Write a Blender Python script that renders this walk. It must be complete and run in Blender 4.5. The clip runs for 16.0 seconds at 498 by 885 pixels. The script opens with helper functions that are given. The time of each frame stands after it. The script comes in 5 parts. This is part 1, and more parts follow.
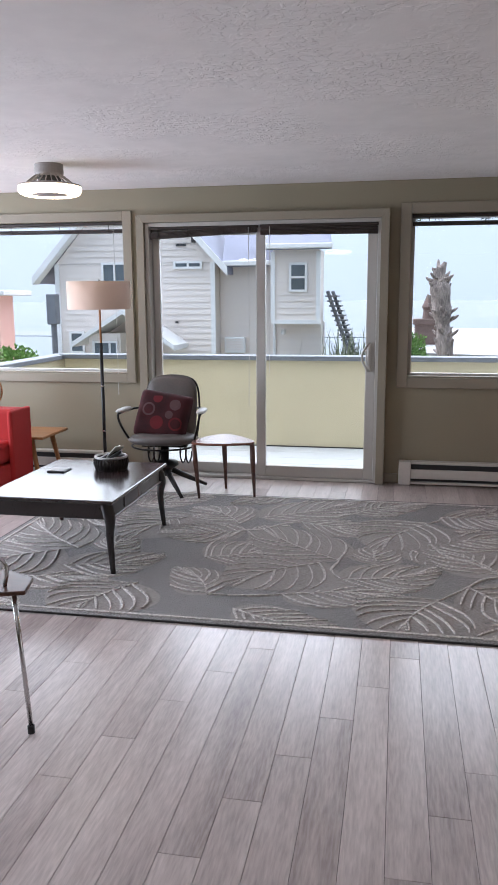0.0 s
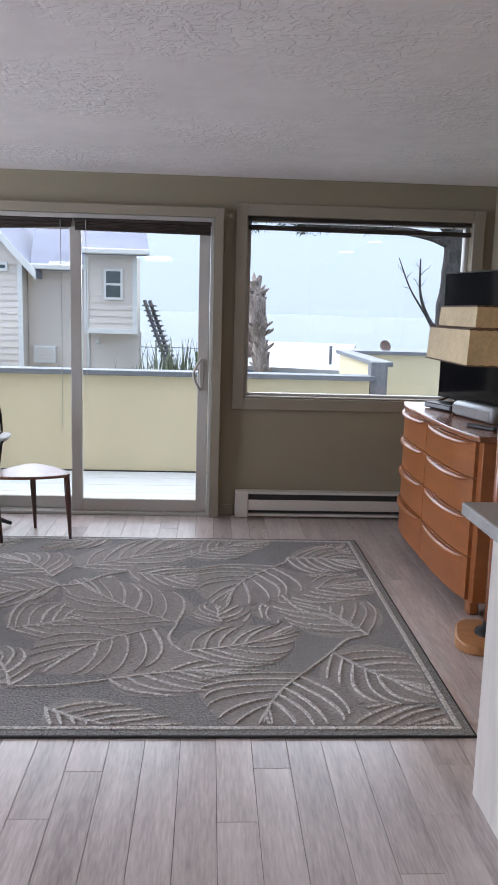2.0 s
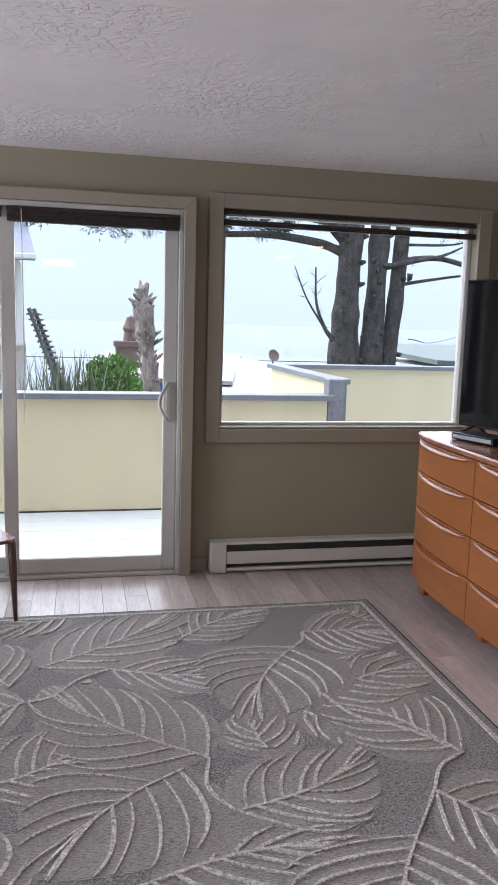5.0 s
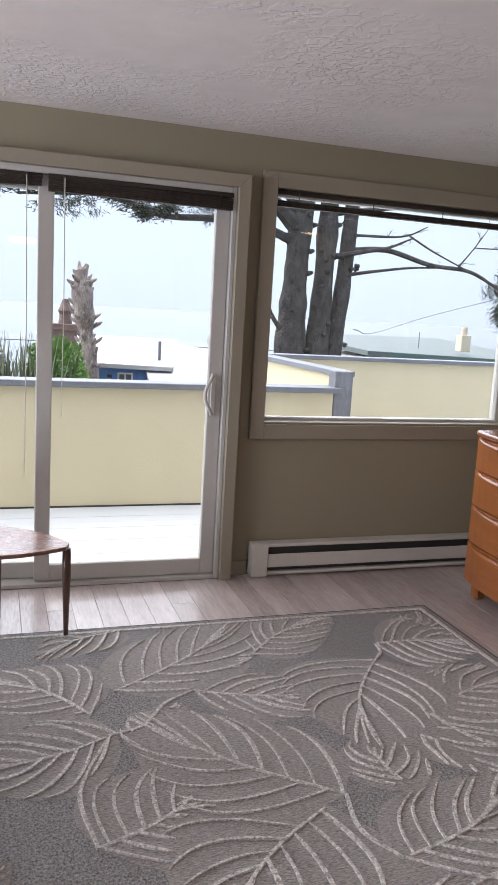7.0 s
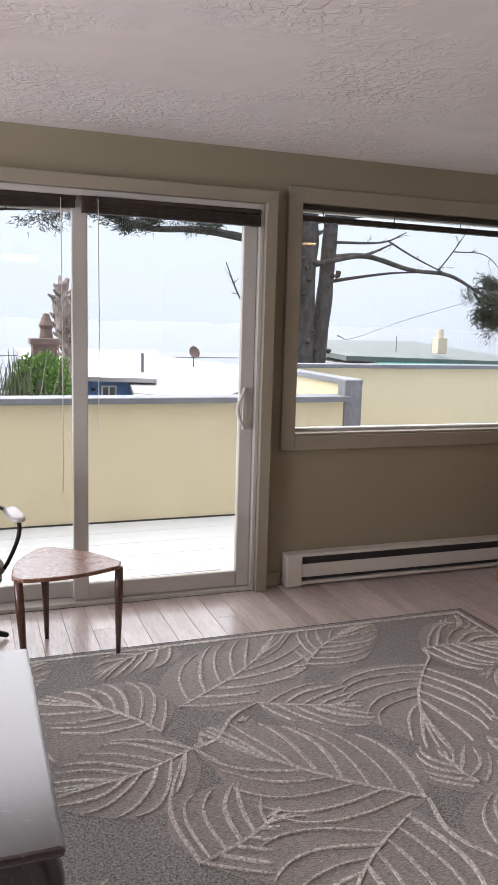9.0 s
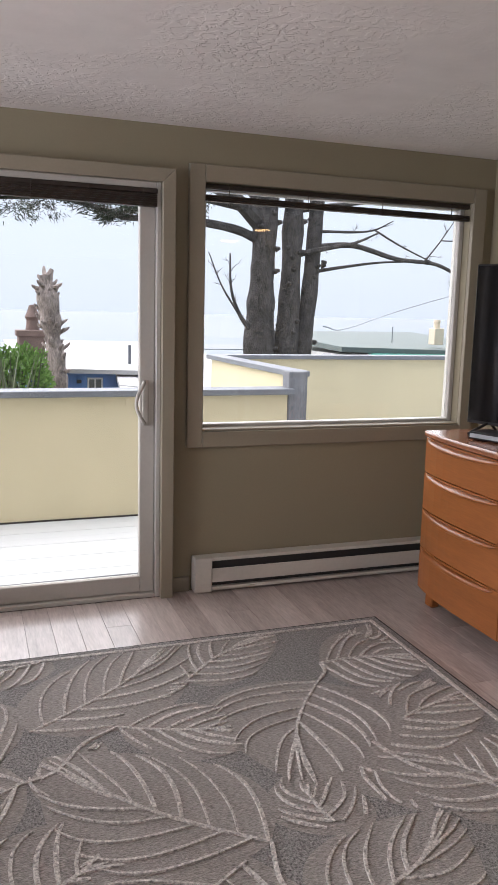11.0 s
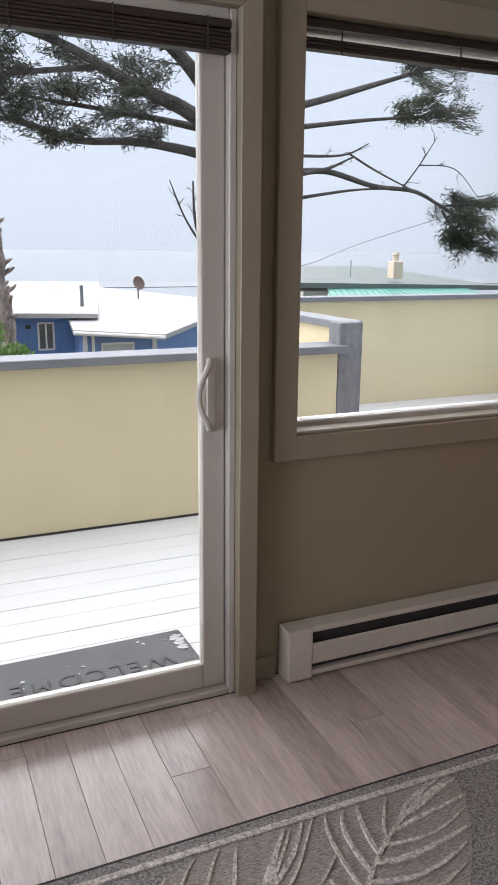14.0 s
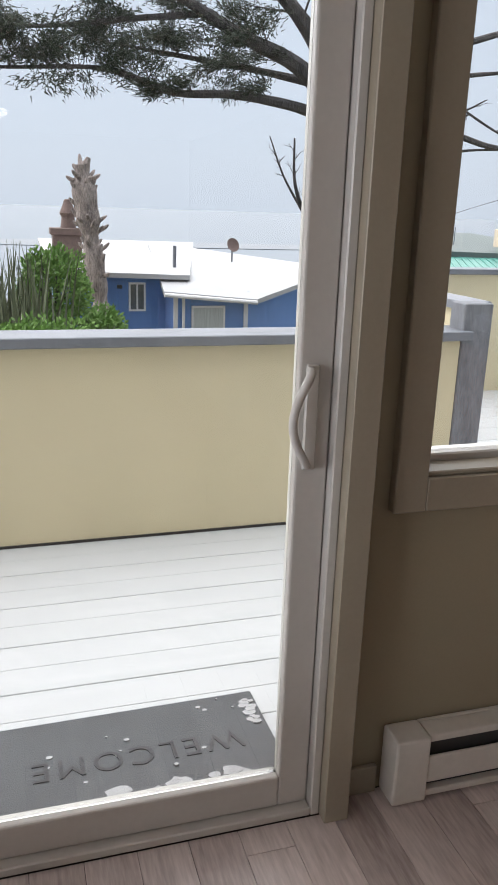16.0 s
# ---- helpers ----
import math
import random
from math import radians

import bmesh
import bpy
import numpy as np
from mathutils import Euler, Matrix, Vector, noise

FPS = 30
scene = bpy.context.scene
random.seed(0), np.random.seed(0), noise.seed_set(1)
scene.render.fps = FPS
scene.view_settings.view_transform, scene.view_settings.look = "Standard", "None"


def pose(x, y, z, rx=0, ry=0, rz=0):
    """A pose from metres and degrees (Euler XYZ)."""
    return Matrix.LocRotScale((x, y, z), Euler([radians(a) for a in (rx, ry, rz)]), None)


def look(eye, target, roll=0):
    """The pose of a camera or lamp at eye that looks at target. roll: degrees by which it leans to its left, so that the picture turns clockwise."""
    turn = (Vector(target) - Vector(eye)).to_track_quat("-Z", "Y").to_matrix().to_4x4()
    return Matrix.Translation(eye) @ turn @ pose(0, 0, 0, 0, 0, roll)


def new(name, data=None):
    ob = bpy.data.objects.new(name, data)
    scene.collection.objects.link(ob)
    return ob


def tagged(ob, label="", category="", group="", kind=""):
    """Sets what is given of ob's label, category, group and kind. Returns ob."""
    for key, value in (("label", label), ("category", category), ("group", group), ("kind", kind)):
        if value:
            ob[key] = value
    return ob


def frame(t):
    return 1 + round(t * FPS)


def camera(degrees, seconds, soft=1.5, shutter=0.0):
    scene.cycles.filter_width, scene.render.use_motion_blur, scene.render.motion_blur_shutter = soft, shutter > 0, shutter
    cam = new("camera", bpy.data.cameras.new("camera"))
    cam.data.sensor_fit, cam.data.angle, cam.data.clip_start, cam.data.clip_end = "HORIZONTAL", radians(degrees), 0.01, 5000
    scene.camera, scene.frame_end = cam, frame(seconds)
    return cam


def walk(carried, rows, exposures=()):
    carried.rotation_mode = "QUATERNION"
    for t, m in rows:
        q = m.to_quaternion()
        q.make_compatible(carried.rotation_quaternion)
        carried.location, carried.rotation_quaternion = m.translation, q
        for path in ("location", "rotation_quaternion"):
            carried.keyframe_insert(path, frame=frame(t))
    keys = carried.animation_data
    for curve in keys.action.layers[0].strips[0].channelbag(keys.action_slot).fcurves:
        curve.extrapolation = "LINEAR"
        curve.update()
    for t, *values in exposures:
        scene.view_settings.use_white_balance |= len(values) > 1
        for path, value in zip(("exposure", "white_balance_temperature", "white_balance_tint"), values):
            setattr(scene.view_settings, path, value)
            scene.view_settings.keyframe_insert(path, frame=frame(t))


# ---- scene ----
cam = camera(35.5, 16.0)
PATH = [
    (0, (0.007, 0.176, 1.405), (-0.361, 2.108, 1.043), -0.3),
    (0.5, (-0.084, 0.328, 1.379), (-0.31, 2.284, 1.031), 0.5),
    (1, (-0.153, 0.555, 1.424), (-0.238, 2.522, 1.072), 1.3),
    (1.5, (-0.073, 0.714, 1.403), (-0.086, 2.684, 1.058), 1.6),
    (2, (-0.146, 0.916, 1.395), (-0.042, 2.886, 1.063), 1.6),
    (2.5, (-0.195, 1.097, 1.415), (-0.02, 3.062, 1.087), 1.3),
    (3, (-0.243, 1.294, 1.39), (-0.033, 3.261, 1.092), 0.8),
    (5.5, (-0.831, 2.012, 1.408), (-0.351, 3.929, 1.098), 2.3),
    (6, (-0.984, 2.098, 1.401), (-0.46, 4.001, 1.08), 2.9),
    (6.5, (-1.109, 2.227, 1.376), (-0.536, 4.116, 1.056), 3.1),
    (7, (-1.26, 2.345, 1.388), (-0.635, 4.216, 1.06), 3.3),
    (7.5, (-1.428, 2.377, 1.403), (-0.775, 4.238, 1.076), 2.9),
    (8, (-1.514, 2.412, 1.385), (-0.837, 4.269, 1.077), 2.5),
    (8.5, (-1.541, 2.416, 1.423), (-0.858, 4.268, 1.102), 2.0),
    (9, (-1.542, 2.399, 1.408), (-0.862, 4.255, 1.102), 1.6),
    (9.5, (-1.482, 2.365, 1.444), (-0.816, 4.223, 1.119), 1.2),
    (10, (-1.31, 2.314, 1.419), (-0.641, 4.171, 1.096), 1.3),
    (12.5, (-0.791, 3.225, 1.4), (-0.111, 5.067, 1.019), 1.9),
    (13, (-0.939, 3.533, 1.401), (-0.23, 5.357, 0.988), 2.1),
    (13.5, (-0.994, 3.79, 1.371), (-0.254, 5.595, 0.932), 1.1),
    (14, (-0.997, 4.055, 1.378), (-0.213, 5.831, 0.897), 0.5),
    (14.5, (-1.026, 4.265, 1.38), (-0.225, 6.026, 0.869), 0.5),
    (15, (-1.021, 4.404, 1.372), (-0.243, 6.168, 0.837), 0.8),
    (15.5, (-0.917, 4.554, 1.386), (-0.214, 6.341, 0.829), 1.4),
    (16, (-0.771, 4.719, 1.367), (-0.2, 6.548, 0.795), 1.9),
]
walk(cam, [(t, look(eye, target, roll)) for t, eye, target, roll in PATH], [(0, 0.5, 5700, 14), (3, 0.53, 5650, 14), (6, 0.62, 5850, 16), (9, 0.58, 6350, 18), (10, 0.55, 6400, 18), (13, 0.46, 6150, 17), (14.5, 0.3, 6350, 17), (16, 0.2, 6350, 15)])

# ---------- world, sun, exposure ----------

world = bpy.data.worlds.new("sky")
scene.world = world
world.use_nodes = True
wn = world.node_tree
wbg = wn.nodes["Background"]
sky = wn.nodes.new("ShaderNodeTexSky")
sky.sky_type = "NISHITA"
sky.sun_disc = False
sky.sun_elevation = radians(55)
sky.sun_rotation = radians(-67)
sky.air_density, sky.dust_density, sky.ozone_density = 1.0, 3.0, 1.0
cloud = wn.nodes.new("ShaderNodeMix")
cloud.data_type = "RGBA"
cloud.inputs[0].default_value = 0.88
cloud.inputs[7].default_value = (7.0, 7.75, 8.6, 1)
wn.links.new(sky.outputs[0], cloud.inputs[6])
wn.links.new(cloud.outputs[2], wbg.inputs[0])
wbg.inputs[1].default_value = 0.1
sun = new("sun", bpy.data.lights.new("sun", "SUN"))
sun.data.energy, sun.data.angle, sun.data.color = 6.8, radians(130), (1, 0.97, 0.93)
sun.matrix_world = look((-5, 10, 13), (0, 0, 0))

# ---------- materials ----------
def srgb(r, g, b):
    return tuple(((c / 255 + 0.055) / 1.055) ** 2.4 if c > 10 else c / 255 / 12.92 for c in (r, g, b)) + (1,)


def mat(name, col, rough=0.5, metal=0.0, var=0.12, scale=6.0, grain=60.0, bump=0.15, bump_dist=0.004, stretch=(1, 1, 1), piece=0.0, island=False, col2=None, spec=0.5, coat=0.0):
    """A surface with two scales of variation and a fine relief; col is linear."""
    m = bpy.data.materials.new(name)
    m.use_nodes = True
    n, l = m.node_tree.nodes, m.node_tree.links
    b = n["Principled BSDF"]
    b.inputs["Metallic"].default_value = metal
    b.inputs["Specular IOR Level"].default_value = spec
    b.inputs["Coat Weight"].default_value = coat
    b.inputs["Coat Roughness"].default_value = max(0.05, rough * 0.7)
    tc = n.new("ShaderNodeTexCoord")
    mp = n.new("ShaderNodeMapping")
    mp.inputs["Scale"].default_value = stretch
    geo = n.new("ShaderNodeNewGeometry")
    l.new(geo.outputs["Position"], mp.inputs[0])
    vec = mp.outputs[0]
    if piece:
        oi = n.new("ShaderNodeObjectInfo")
        mul = n.new("ShaderNodeMath")
        mul.operation = "MULTIPLY"
        mul.inputs[1].default_value = 40
        l.new(geo.outputs["Random Per Island"] if island else oi.outputs["Random"], mul.inputs[0])
        add = n.new("ShaderNodeVectorMath")
        l.new(vec, add.inputs[0])
        l.new(mul.outputs[0], add.inputs[1])
        vec = add.outputs[0]
    big, fine = n.new("ShaderNodeTexNoise"), n.new("ShaderNodeTexNoise")
    big.inputs["Scale"].default_value, big.inputs["Detail"].default_value = scale, 4
    fine.inputs["Scale"].default_value, fine.inputs["Detail"].default_value = grain, 6
    l.new(vec, big.inputs[0])
    l.new(vec, fine.inputs[0])
    mixn = n.new("ShaderNodeMath")
    mixn.operation = "ADD"
    l.new(big.outputs[0], mixn.inputs[0])
    l.new(fine.outputs[0], mixn.inputs[1])
    last = mixn.outputs[0]
    if piece:
        pm = n.new("ShaderNodeMath")
        pm.operation = "MULTIPLY_ADD"
        pm.inputs[1].default_value = piece
        l.new(geo.outputs["Random Per Island"] if island else oi.outputs["Random"], pm.inputs[0])
        l.new(last, pm.inputs[2])
        last = pm.outputs[0]
    ramp = n.new("ShaderNodeMapRange")
    ramp.inputs[1].default_value, ramp.inputs[2].default_value = 0.65, 1.35 + piece
    l.new(last, ramp.inputs[0])
    mix = n.new("ShaderNodeMix")
    mix.data_type = "RGBA"
    c2 = col2 or tuple(min(1, c * (1 + var)) for c in col[:3]) + (1,)
    mix.inputs[6].default_value = tuple(c * (1 - var) for c in col[:3]) + (1,)
    mix.inputs[7].default_value = c2
    l.new(ramp.outputs[0], mix.inputs[0])
    l.new(mix.outputs[2], b.inputs["Base Color"])
    rr = n.new("ShaderNodeMapRange")
    rr.inputs[3].default_value, rr.inputs[4].default_value = max(0.03, rough - 0.08), min(1, rough + 0.08)
    l.new(fine.outputs[0], rr.inputs[0])
    l.new(rr.outputs[0], b.inputs["Roughness"])
    if bump:
        bp = n.new("ShaderNodeBump")
        bp.inputs["Strength"].default_value, bp.inputs["Distance"].default_value = bump, bump_dist
        l.new(last if not piece else mixn.outputs[0], bp.inputs["Height"])
        l.new(bp.outputs[0], b.inputs["Normal"])
    return m


def glow(name, col, strength):
    m = bpy.data.materials.new(name)
    m.use_nodes = True
    b = m.node_tree.nodes["Principled BSDF"]
    b.inputs["Base Color"].default_value = (0.8, 0.8, 0.8, 1)
    b.inputs["Emission Color"].default_value = col
    b.inputs["Emission Strength"].default_value = strength
    return m


def glass(name, tint=(0.97, 0.985, 0.98, 1)):
    m = bpy.data.materials.new(name)
    m.use_nodes = True
    n, l = m.node_tree.nodes, m.node_tree.links
    n.remove(n["Principled BSDF"])
    tr, gl, mx, fr = n.new("ShaderNodeBsdfTransparent"), n.new("ShaderNodeBsdfGlossy"), n.new("ShaderNodeMixShader"), n.new("ShaderNodeFresnel")
    tr.inputs[0].default_value = tint
    gl.inputs["Roughness"].default_value = 0.01
    fr.inputs[0].default_value = 1.45
    l.new(fr.outputs[0], mx.inputs[0])
    l.new(tr.outputs[0], mx.inputs[1])
    l.new(gl.outputs[0], mx.inputs[2])
    l.new(mx.outputs[0], n["Material Output"].inputs[0])
    return m


# Backlit shade put into wall and trim colour: darkened to offset the fill.
M_WALL = mat("wall_paint_darkened", (0.30, 0.262, 0.178, 1), 0.6, var=0.04, scale=1.5, grain=160, bump=0.12, bump_dist=0.002)
M_TRIM = mat("trim_paint_darkened", (0.31, 0.272, 0.204, 1), 0.42, var=0.05, scale=3, grain=90, bump=0.05)
def trowelled(name):
    """White ceiling with flat skimmed patches and broken rough ones between."""
    m = mat(name, (0.88, 0.85, 0.83, 1), 0.85, var=0.05, scale=2.2, grain=9, bump=0)
    n, l = m.node_tree.nodes, m.node_tree.links
    geo = n.new("ShaderNodeNewGeometry")
    chips, patch, cut, area, mul, bp = n.new("ShaderNodeTexNoise"), n.new("ShaderNodeTexNoise"), n.new("ShaderNodeMapRange"), n.new("ShaderNodeMapRange"), n.new("ShaderNodeMath"), n.new("ShaderNodeBump")
    chips.inputs["Scale"].default_value, chips.inputs["Detail"].default_value = 24, 6
    chips.inputs["Distortion"].default_value = 0.8
    patch.inputs["Scale"].default_value, patch.inputs["Detail"].default_value = 1.3, 4
    cut.inputs[1].default_value, cut.inputs[2].default_value = 0.47, 0.55
    area.inputs[1].default_value, area.inputs[2].default_value = 0.44, 0.72
    area.inputs[3].default_value = 0.02
    mul.operation = "MULTIPLY"
    for t in (chips, patch):
        l.new(geo.outputs["Position"], t.inputs[0])
    l.new(chips.outputs[0], cut.inputs[0])
    l.new(patch.outputs[0], area.inputs[0])
    l.new(cut.outputs[0], mul.inputs[0])
    l.new(area.outputs[0], mul.inputs[1])
    l.new(mul.outputs[0], bp.inputs["Height"])
    bp.inputs["Strength"].default_value, bp.inputs["Distance"].default_value = 0.6, 0.008
    l.new(bp.outputs[0], n["Principled BSDF"].inputs["Normal"])
    return m


M_CEIL = trowelled("ceiling_texture")
M_VINYL = mat("white_vinyl", (0.52, 0.50, 0.46, 1), 0.35, var=0.04, scale=4, grain=60, bump=0.03)
# Planks and rug lightened in colour, in place of stronger window light.
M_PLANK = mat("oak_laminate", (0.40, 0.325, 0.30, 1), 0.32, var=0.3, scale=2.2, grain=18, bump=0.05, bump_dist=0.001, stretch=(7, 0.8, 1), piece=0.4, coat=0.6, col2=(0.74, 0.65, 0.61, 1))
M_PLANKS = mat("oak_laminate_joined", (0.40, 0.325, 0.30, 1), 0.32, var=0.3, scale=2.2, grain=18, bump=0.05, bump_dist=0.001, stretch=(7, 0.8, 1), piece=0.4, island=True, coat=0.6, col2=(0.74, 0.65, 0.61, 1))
M_UNDER = mat("dark_joint", (0.03, 0.025, 0.022, 1), 0.8, bump=0)
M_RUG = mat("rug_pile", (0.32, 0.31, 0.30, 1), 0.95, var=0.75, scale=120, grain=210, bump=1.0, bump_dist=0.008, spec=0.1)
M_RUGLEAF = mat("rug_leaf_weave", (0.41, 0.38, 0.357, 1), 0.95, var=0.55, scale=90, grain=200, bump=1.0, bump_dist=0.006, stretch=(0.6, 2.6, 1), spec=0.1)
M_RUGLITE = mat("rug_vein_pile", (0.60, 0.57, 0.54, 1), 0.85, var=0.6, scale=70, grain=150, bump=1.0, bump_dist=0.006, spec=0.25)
M_BIND = mat("rug_binding", (0.045, 0.043, 0.042, 1), 0.9, grain=300, bump=0.4)
M_BLIND = mat("brown_blind", (0.035, 0.024, 0.018, 1), 0.45, var=0.25, scale=8, grain=120, stretch=(1, 4, 12))
M_CORD = mat("cord", (0.55, 0.53, 0.48, 1), 0.7, bump=0)
M_HEAT = mat("enamel", (0.62, 0.59, 0.53, 1), 0.4, var=0.05, scale=5, grain=50, bump=0.03)
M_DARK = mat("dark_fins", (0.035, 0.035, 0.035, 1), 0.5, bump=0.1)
M_MAPLE = mat("honey_maple", (0.33, 0.112, 0.03, 1), 0.32, var=0.18, scale=2.5, grain=24, bump=0.05, bump_dist=0.001, stretch=(2, 0.6, 7), coat=0.25)
M_MAPLETOP = mat("maple_top", (0.30, 0.12, 0.06, 1), 0.22, var=0.2, scale=2.5, grain=24, bump=0.04, bump_dist=0.001, stretch=(6, 0.7, 2), coat=0.4)
M_WALNUT = mat("walnut", (0.085, 0.034, 0.02, 1), 0.32, var=0.35, scale=5, grain=40, bump=0.05, bump_dist=0.001, stretch=(1, 6, 2), coat=0.3)
M_TABLETOP = mat("walnut_top", (0.20, 0.09, 0.06, 1), 0.26, var=0.25, scale=5, grain=35, bump=0.04, bump_dist=0.001, stretch=(2, 8, 2), coat=0.3)
M_ESPRESSO = mat("espresso_wood", (0.016, 0.011, 0.010, 1), 0.3, var=0.3, scale=4, grain=40, bump=0.04, stretch=(6, 1, 2), coat=0.4)
M_ESPTOP = mat("espresso_top", (0.035, 0.024, 0.022, 1), 0.24, var=0.3, scale=4, grain=40, bump=0.03, bump_dist=0.001, stretch=(1, 6, 2), coat=0.5, spec=0.6)
M_OAK = mat("light_oak", (0.42, 0.20, 0.075, 1), 0.4, var=0.2, scale=4, grain=40, bump=0.05, stretch=(1, 6, 2))
M_RED = mat("red_upholstery", (0.42, 0.022, 0.02, 1), 0.85, var=0.12, scale=4, grain=350, bump=0.35, bump_dist=0.002)
M_LEATHER = mat("grey_vinyl", (0.11, 0.095, 0.085, 1), 0.45, var=0.2, scale=8, grain=120, bump=0.35, bump_dist=0.004)
M_PILLOW = mat("maroon_cloth", (0.03, 0.005, 0.007, 1), 0.9, var=0.4, scale=9, grain=300, bump=0.4, col2=(0.075, 0.007, 0.010, 1))
M_PINK = mat("pale_motif", (0.10, 0.05, 0.05, 1), 0.9, var=0.2, scale=10, grain=250, bump=0.3)
M_REDMOTIF = mat("red_motif", (0.13, 0.010, 0.013, 1), 0.9, var=0.2, scale=10, grain=250, bump=0.3)
M_IRON = mat("dark_iron", (0.02, 0.018, 0.017, 1), 0.4, metal=0.6, bump=0.05)
M_CHROME = mat("chrome", (0.6, 0.6, 0.6, 1), 0.15, metal=1, var=0.05, bump=0)
M_ARM = mat("pale_arm", (0.45, 0.44, 0.42, 1), 0.35, bump=0.05)
M_BLACK = mat("black_plastic", (0.012, 0.012, 0.013, 1), 0.35, bump=0.05)
M_SCREEN = mat("screen_glass", (0.006, 0.006, 0.007, 1), 0.06, var=0.05, bump=0, spec=0.9)
M_SILVER = mat("silver_plastic", (0.42, 0.44, 0.46, 1), 0.35, metal=0.3, bump=0.05)
M_FAN = mat("grey_fixture", (0.32, 0.29, 0.27, 1), 0.45, bump=0.05)
M_PARCH = mat("parchment_shade", (0.62, 0.50, 0.30, 1), 0.8, var=0.18, scale=9, grain=70, bump=0.3, bump_dist=0.003)
M_SHADE = mat("linen_shade", (0.72, 0.55, 0.44, 1), 0.85, var=0.06, scale=6, grain=300, bump=0.2)
M_COUNTER = mat("grey_laminate", (0.33, 0.32, 0.31, 1), 0.35, var=0.2, scale=7, grain=80, bump=0.04)
M_PANEL = mat("pale_marble_panel", (0.62, 0.57, 0.52, 1), 0.35, var=0.12, scale=2.2, grain=14, bump=0.04, stretch=(1, 2, 0.5))
M_PAPER = mat("paper", (0.75, 0.73, 0.68, 1), 0.8, bump=0.05)
M_WICKER = mat("dark_wicker", (0.03, 0.022, 0.018, 1), 0.6, var=0.4, scale=60, grain=200, bump=0.8)
M_GLOBE = mat("globe_map", (0.16, 0.33, 0.40, 1), 0.35, var=0.1, scale=9, grain=20, bump=0.02, col2=(0.62, 0.50, 0.28, 1))
M_YELLOW = mat("yellow_stucco", (0.60, 0.527, 0.353, 1), 0.8, var=0.06, scale=1.8, grain=200, bump=0.25, bump_dist=0.003, stretch=(2, 2, 0.5))
M_CAP = mat("grey_cap", (0.16, 0.17, 0.19, 1), 0.55, var=0.18, scale=5, grain=60, bump=0.15)
M_POST = mat("weathered_post", (0.17, 0.175, 0.19, 1), 0.75, var=0.4, scale=4, grain=40, bump=0.4, stretch=(3, 3, 0.5))
M_DECK = mat("white_deck_paint", (0.49, 0.50, 0.50, 1), 0.6, var=0.06, scale=3, grain=60, bump=0.15, stretch=(1, 5, 1), piece=0.15)
M_MAT = mat("rubber_mat", (0.055, 0.06, 0.065, 1), 0.5, var=0.25, scale=9, grain=240, bump=0.4)
M_MATLOW = mat("rubber_letter", (0.022, 0.023, 0.025, 1), 0.6, bump=0.2)
M_FROST = mat("salt_dust", (0.42, 0.42, 0.42, 1), 0.9, var=0.2, scale=20, grain=200, bump=0.3)
M_SIDING = mat("greige_siding", (0.76, 0.685, 0.63, 1), 0.7, var=0.05, scale=1.5, grain=30, bump=0.08)
M_HTRIM = mat("white_house_trim", (0.78, 0.77, 0.76, 1), 0.55, var=0.04, bump=0.05)
M_SHINGLE = mat("blue_grey_shingle", (0.26, 0.265, 0.33, 1), 0.85, var=0.2, scale=2, grain=18, bump=0.3, stretch=(1, 1, 6))
M_WINDARK = mat("far_window", (0.09, 0.11, 0.125, 1), 0.08, var=0.25, scale=1, grain=4, bump=0)
M_CURTAIN = mat("far_curtain", (0.55, 0.58, 0.57, 1), 0.8, var=0.2, scale=3, grain=10, stretch=(12, 1, 0.4))
M_BLUE = mat("blue_siding", (0.15, 0.28, 0.58, 1), 0.7, var=0.15, scale=2, grain=20, bump=0.1, stretch=(4, 4, 0.5))
M_WROOF = mat("white_roof", (0.41, 0.41, 0.41, 1), 0.6, var=0.05, scale=0.8, grain=20, bump=0.05)
M_GROOF = mat("green_metal_roof", (0.06, 0.25, 0.20, 1), 0.5, var=0.15, scale=1, grain=10, bump=0.1)
M_DKGREEN = mat("grey_green_roof", (0.12, 0.145, 0.138, 1), 0.8, var=0.15, scale=0.7, grain=10, bump=0.1)
M_CORAL = mat("coral_wall", (0.70, 0.42, 0.36, 1), 0.8, var=0.08, bump=0.1)
M_BARK = mat("bark", (0.04, 0.036, 0.035, 1), 0.95, var=0.6, scale=7, grain=26, bump=1.0, bump_dist=0.06, stretch=(1, 1, 0.5), col2=(0.14, 0.128, 0.124, 1))
M_SNAG = mat("dead_wood", (0.20, 0.165, 0.15, 1), 0.95, var=0.5, scale=5, grain=25, bump=1.0, bump_dist=0.05, stretch=(1, 1, 0.35), col2=(0.52, 0.44, 0.40, 1))
M_NEEDLE = mat("conifer_needles", (0.022, 0.034, 0.02, 1), 0.85, var=0.4, scale=4, grain=30, bump=0, piece=0.6, island=True, col2=(0.04, 0.056, 0.027, 1))
M_SHRUB = mat("shrub_leaves", (0.09, 0.18, 0.04, 1), 0.7, var=0.3, scale=3, grain=30, bump=0, piece=0.8, island=True, col2=(0.24, 0.42, 0.09, 1))
M_FLAX = mat("flax_blades", (0.06, 0.075, 0.035, 1), 0.6, var=0.3, scale=3, grain=30, bump=0, piece=0.8, island=True, col2=(0.20, 0.22, 0.13, 1))
M_BRICK = mat("chimney_clay", (0.17, 0.12, 0.105, 1), 0.9, var=0.3, scale=6, grain=40, bump=0.3)
M_CREAM = mat("cream_chimney", (0.62, 0.52, 0.40, 1), 0.85, var=0.15, scale=6, grain=30, bump=0.2)
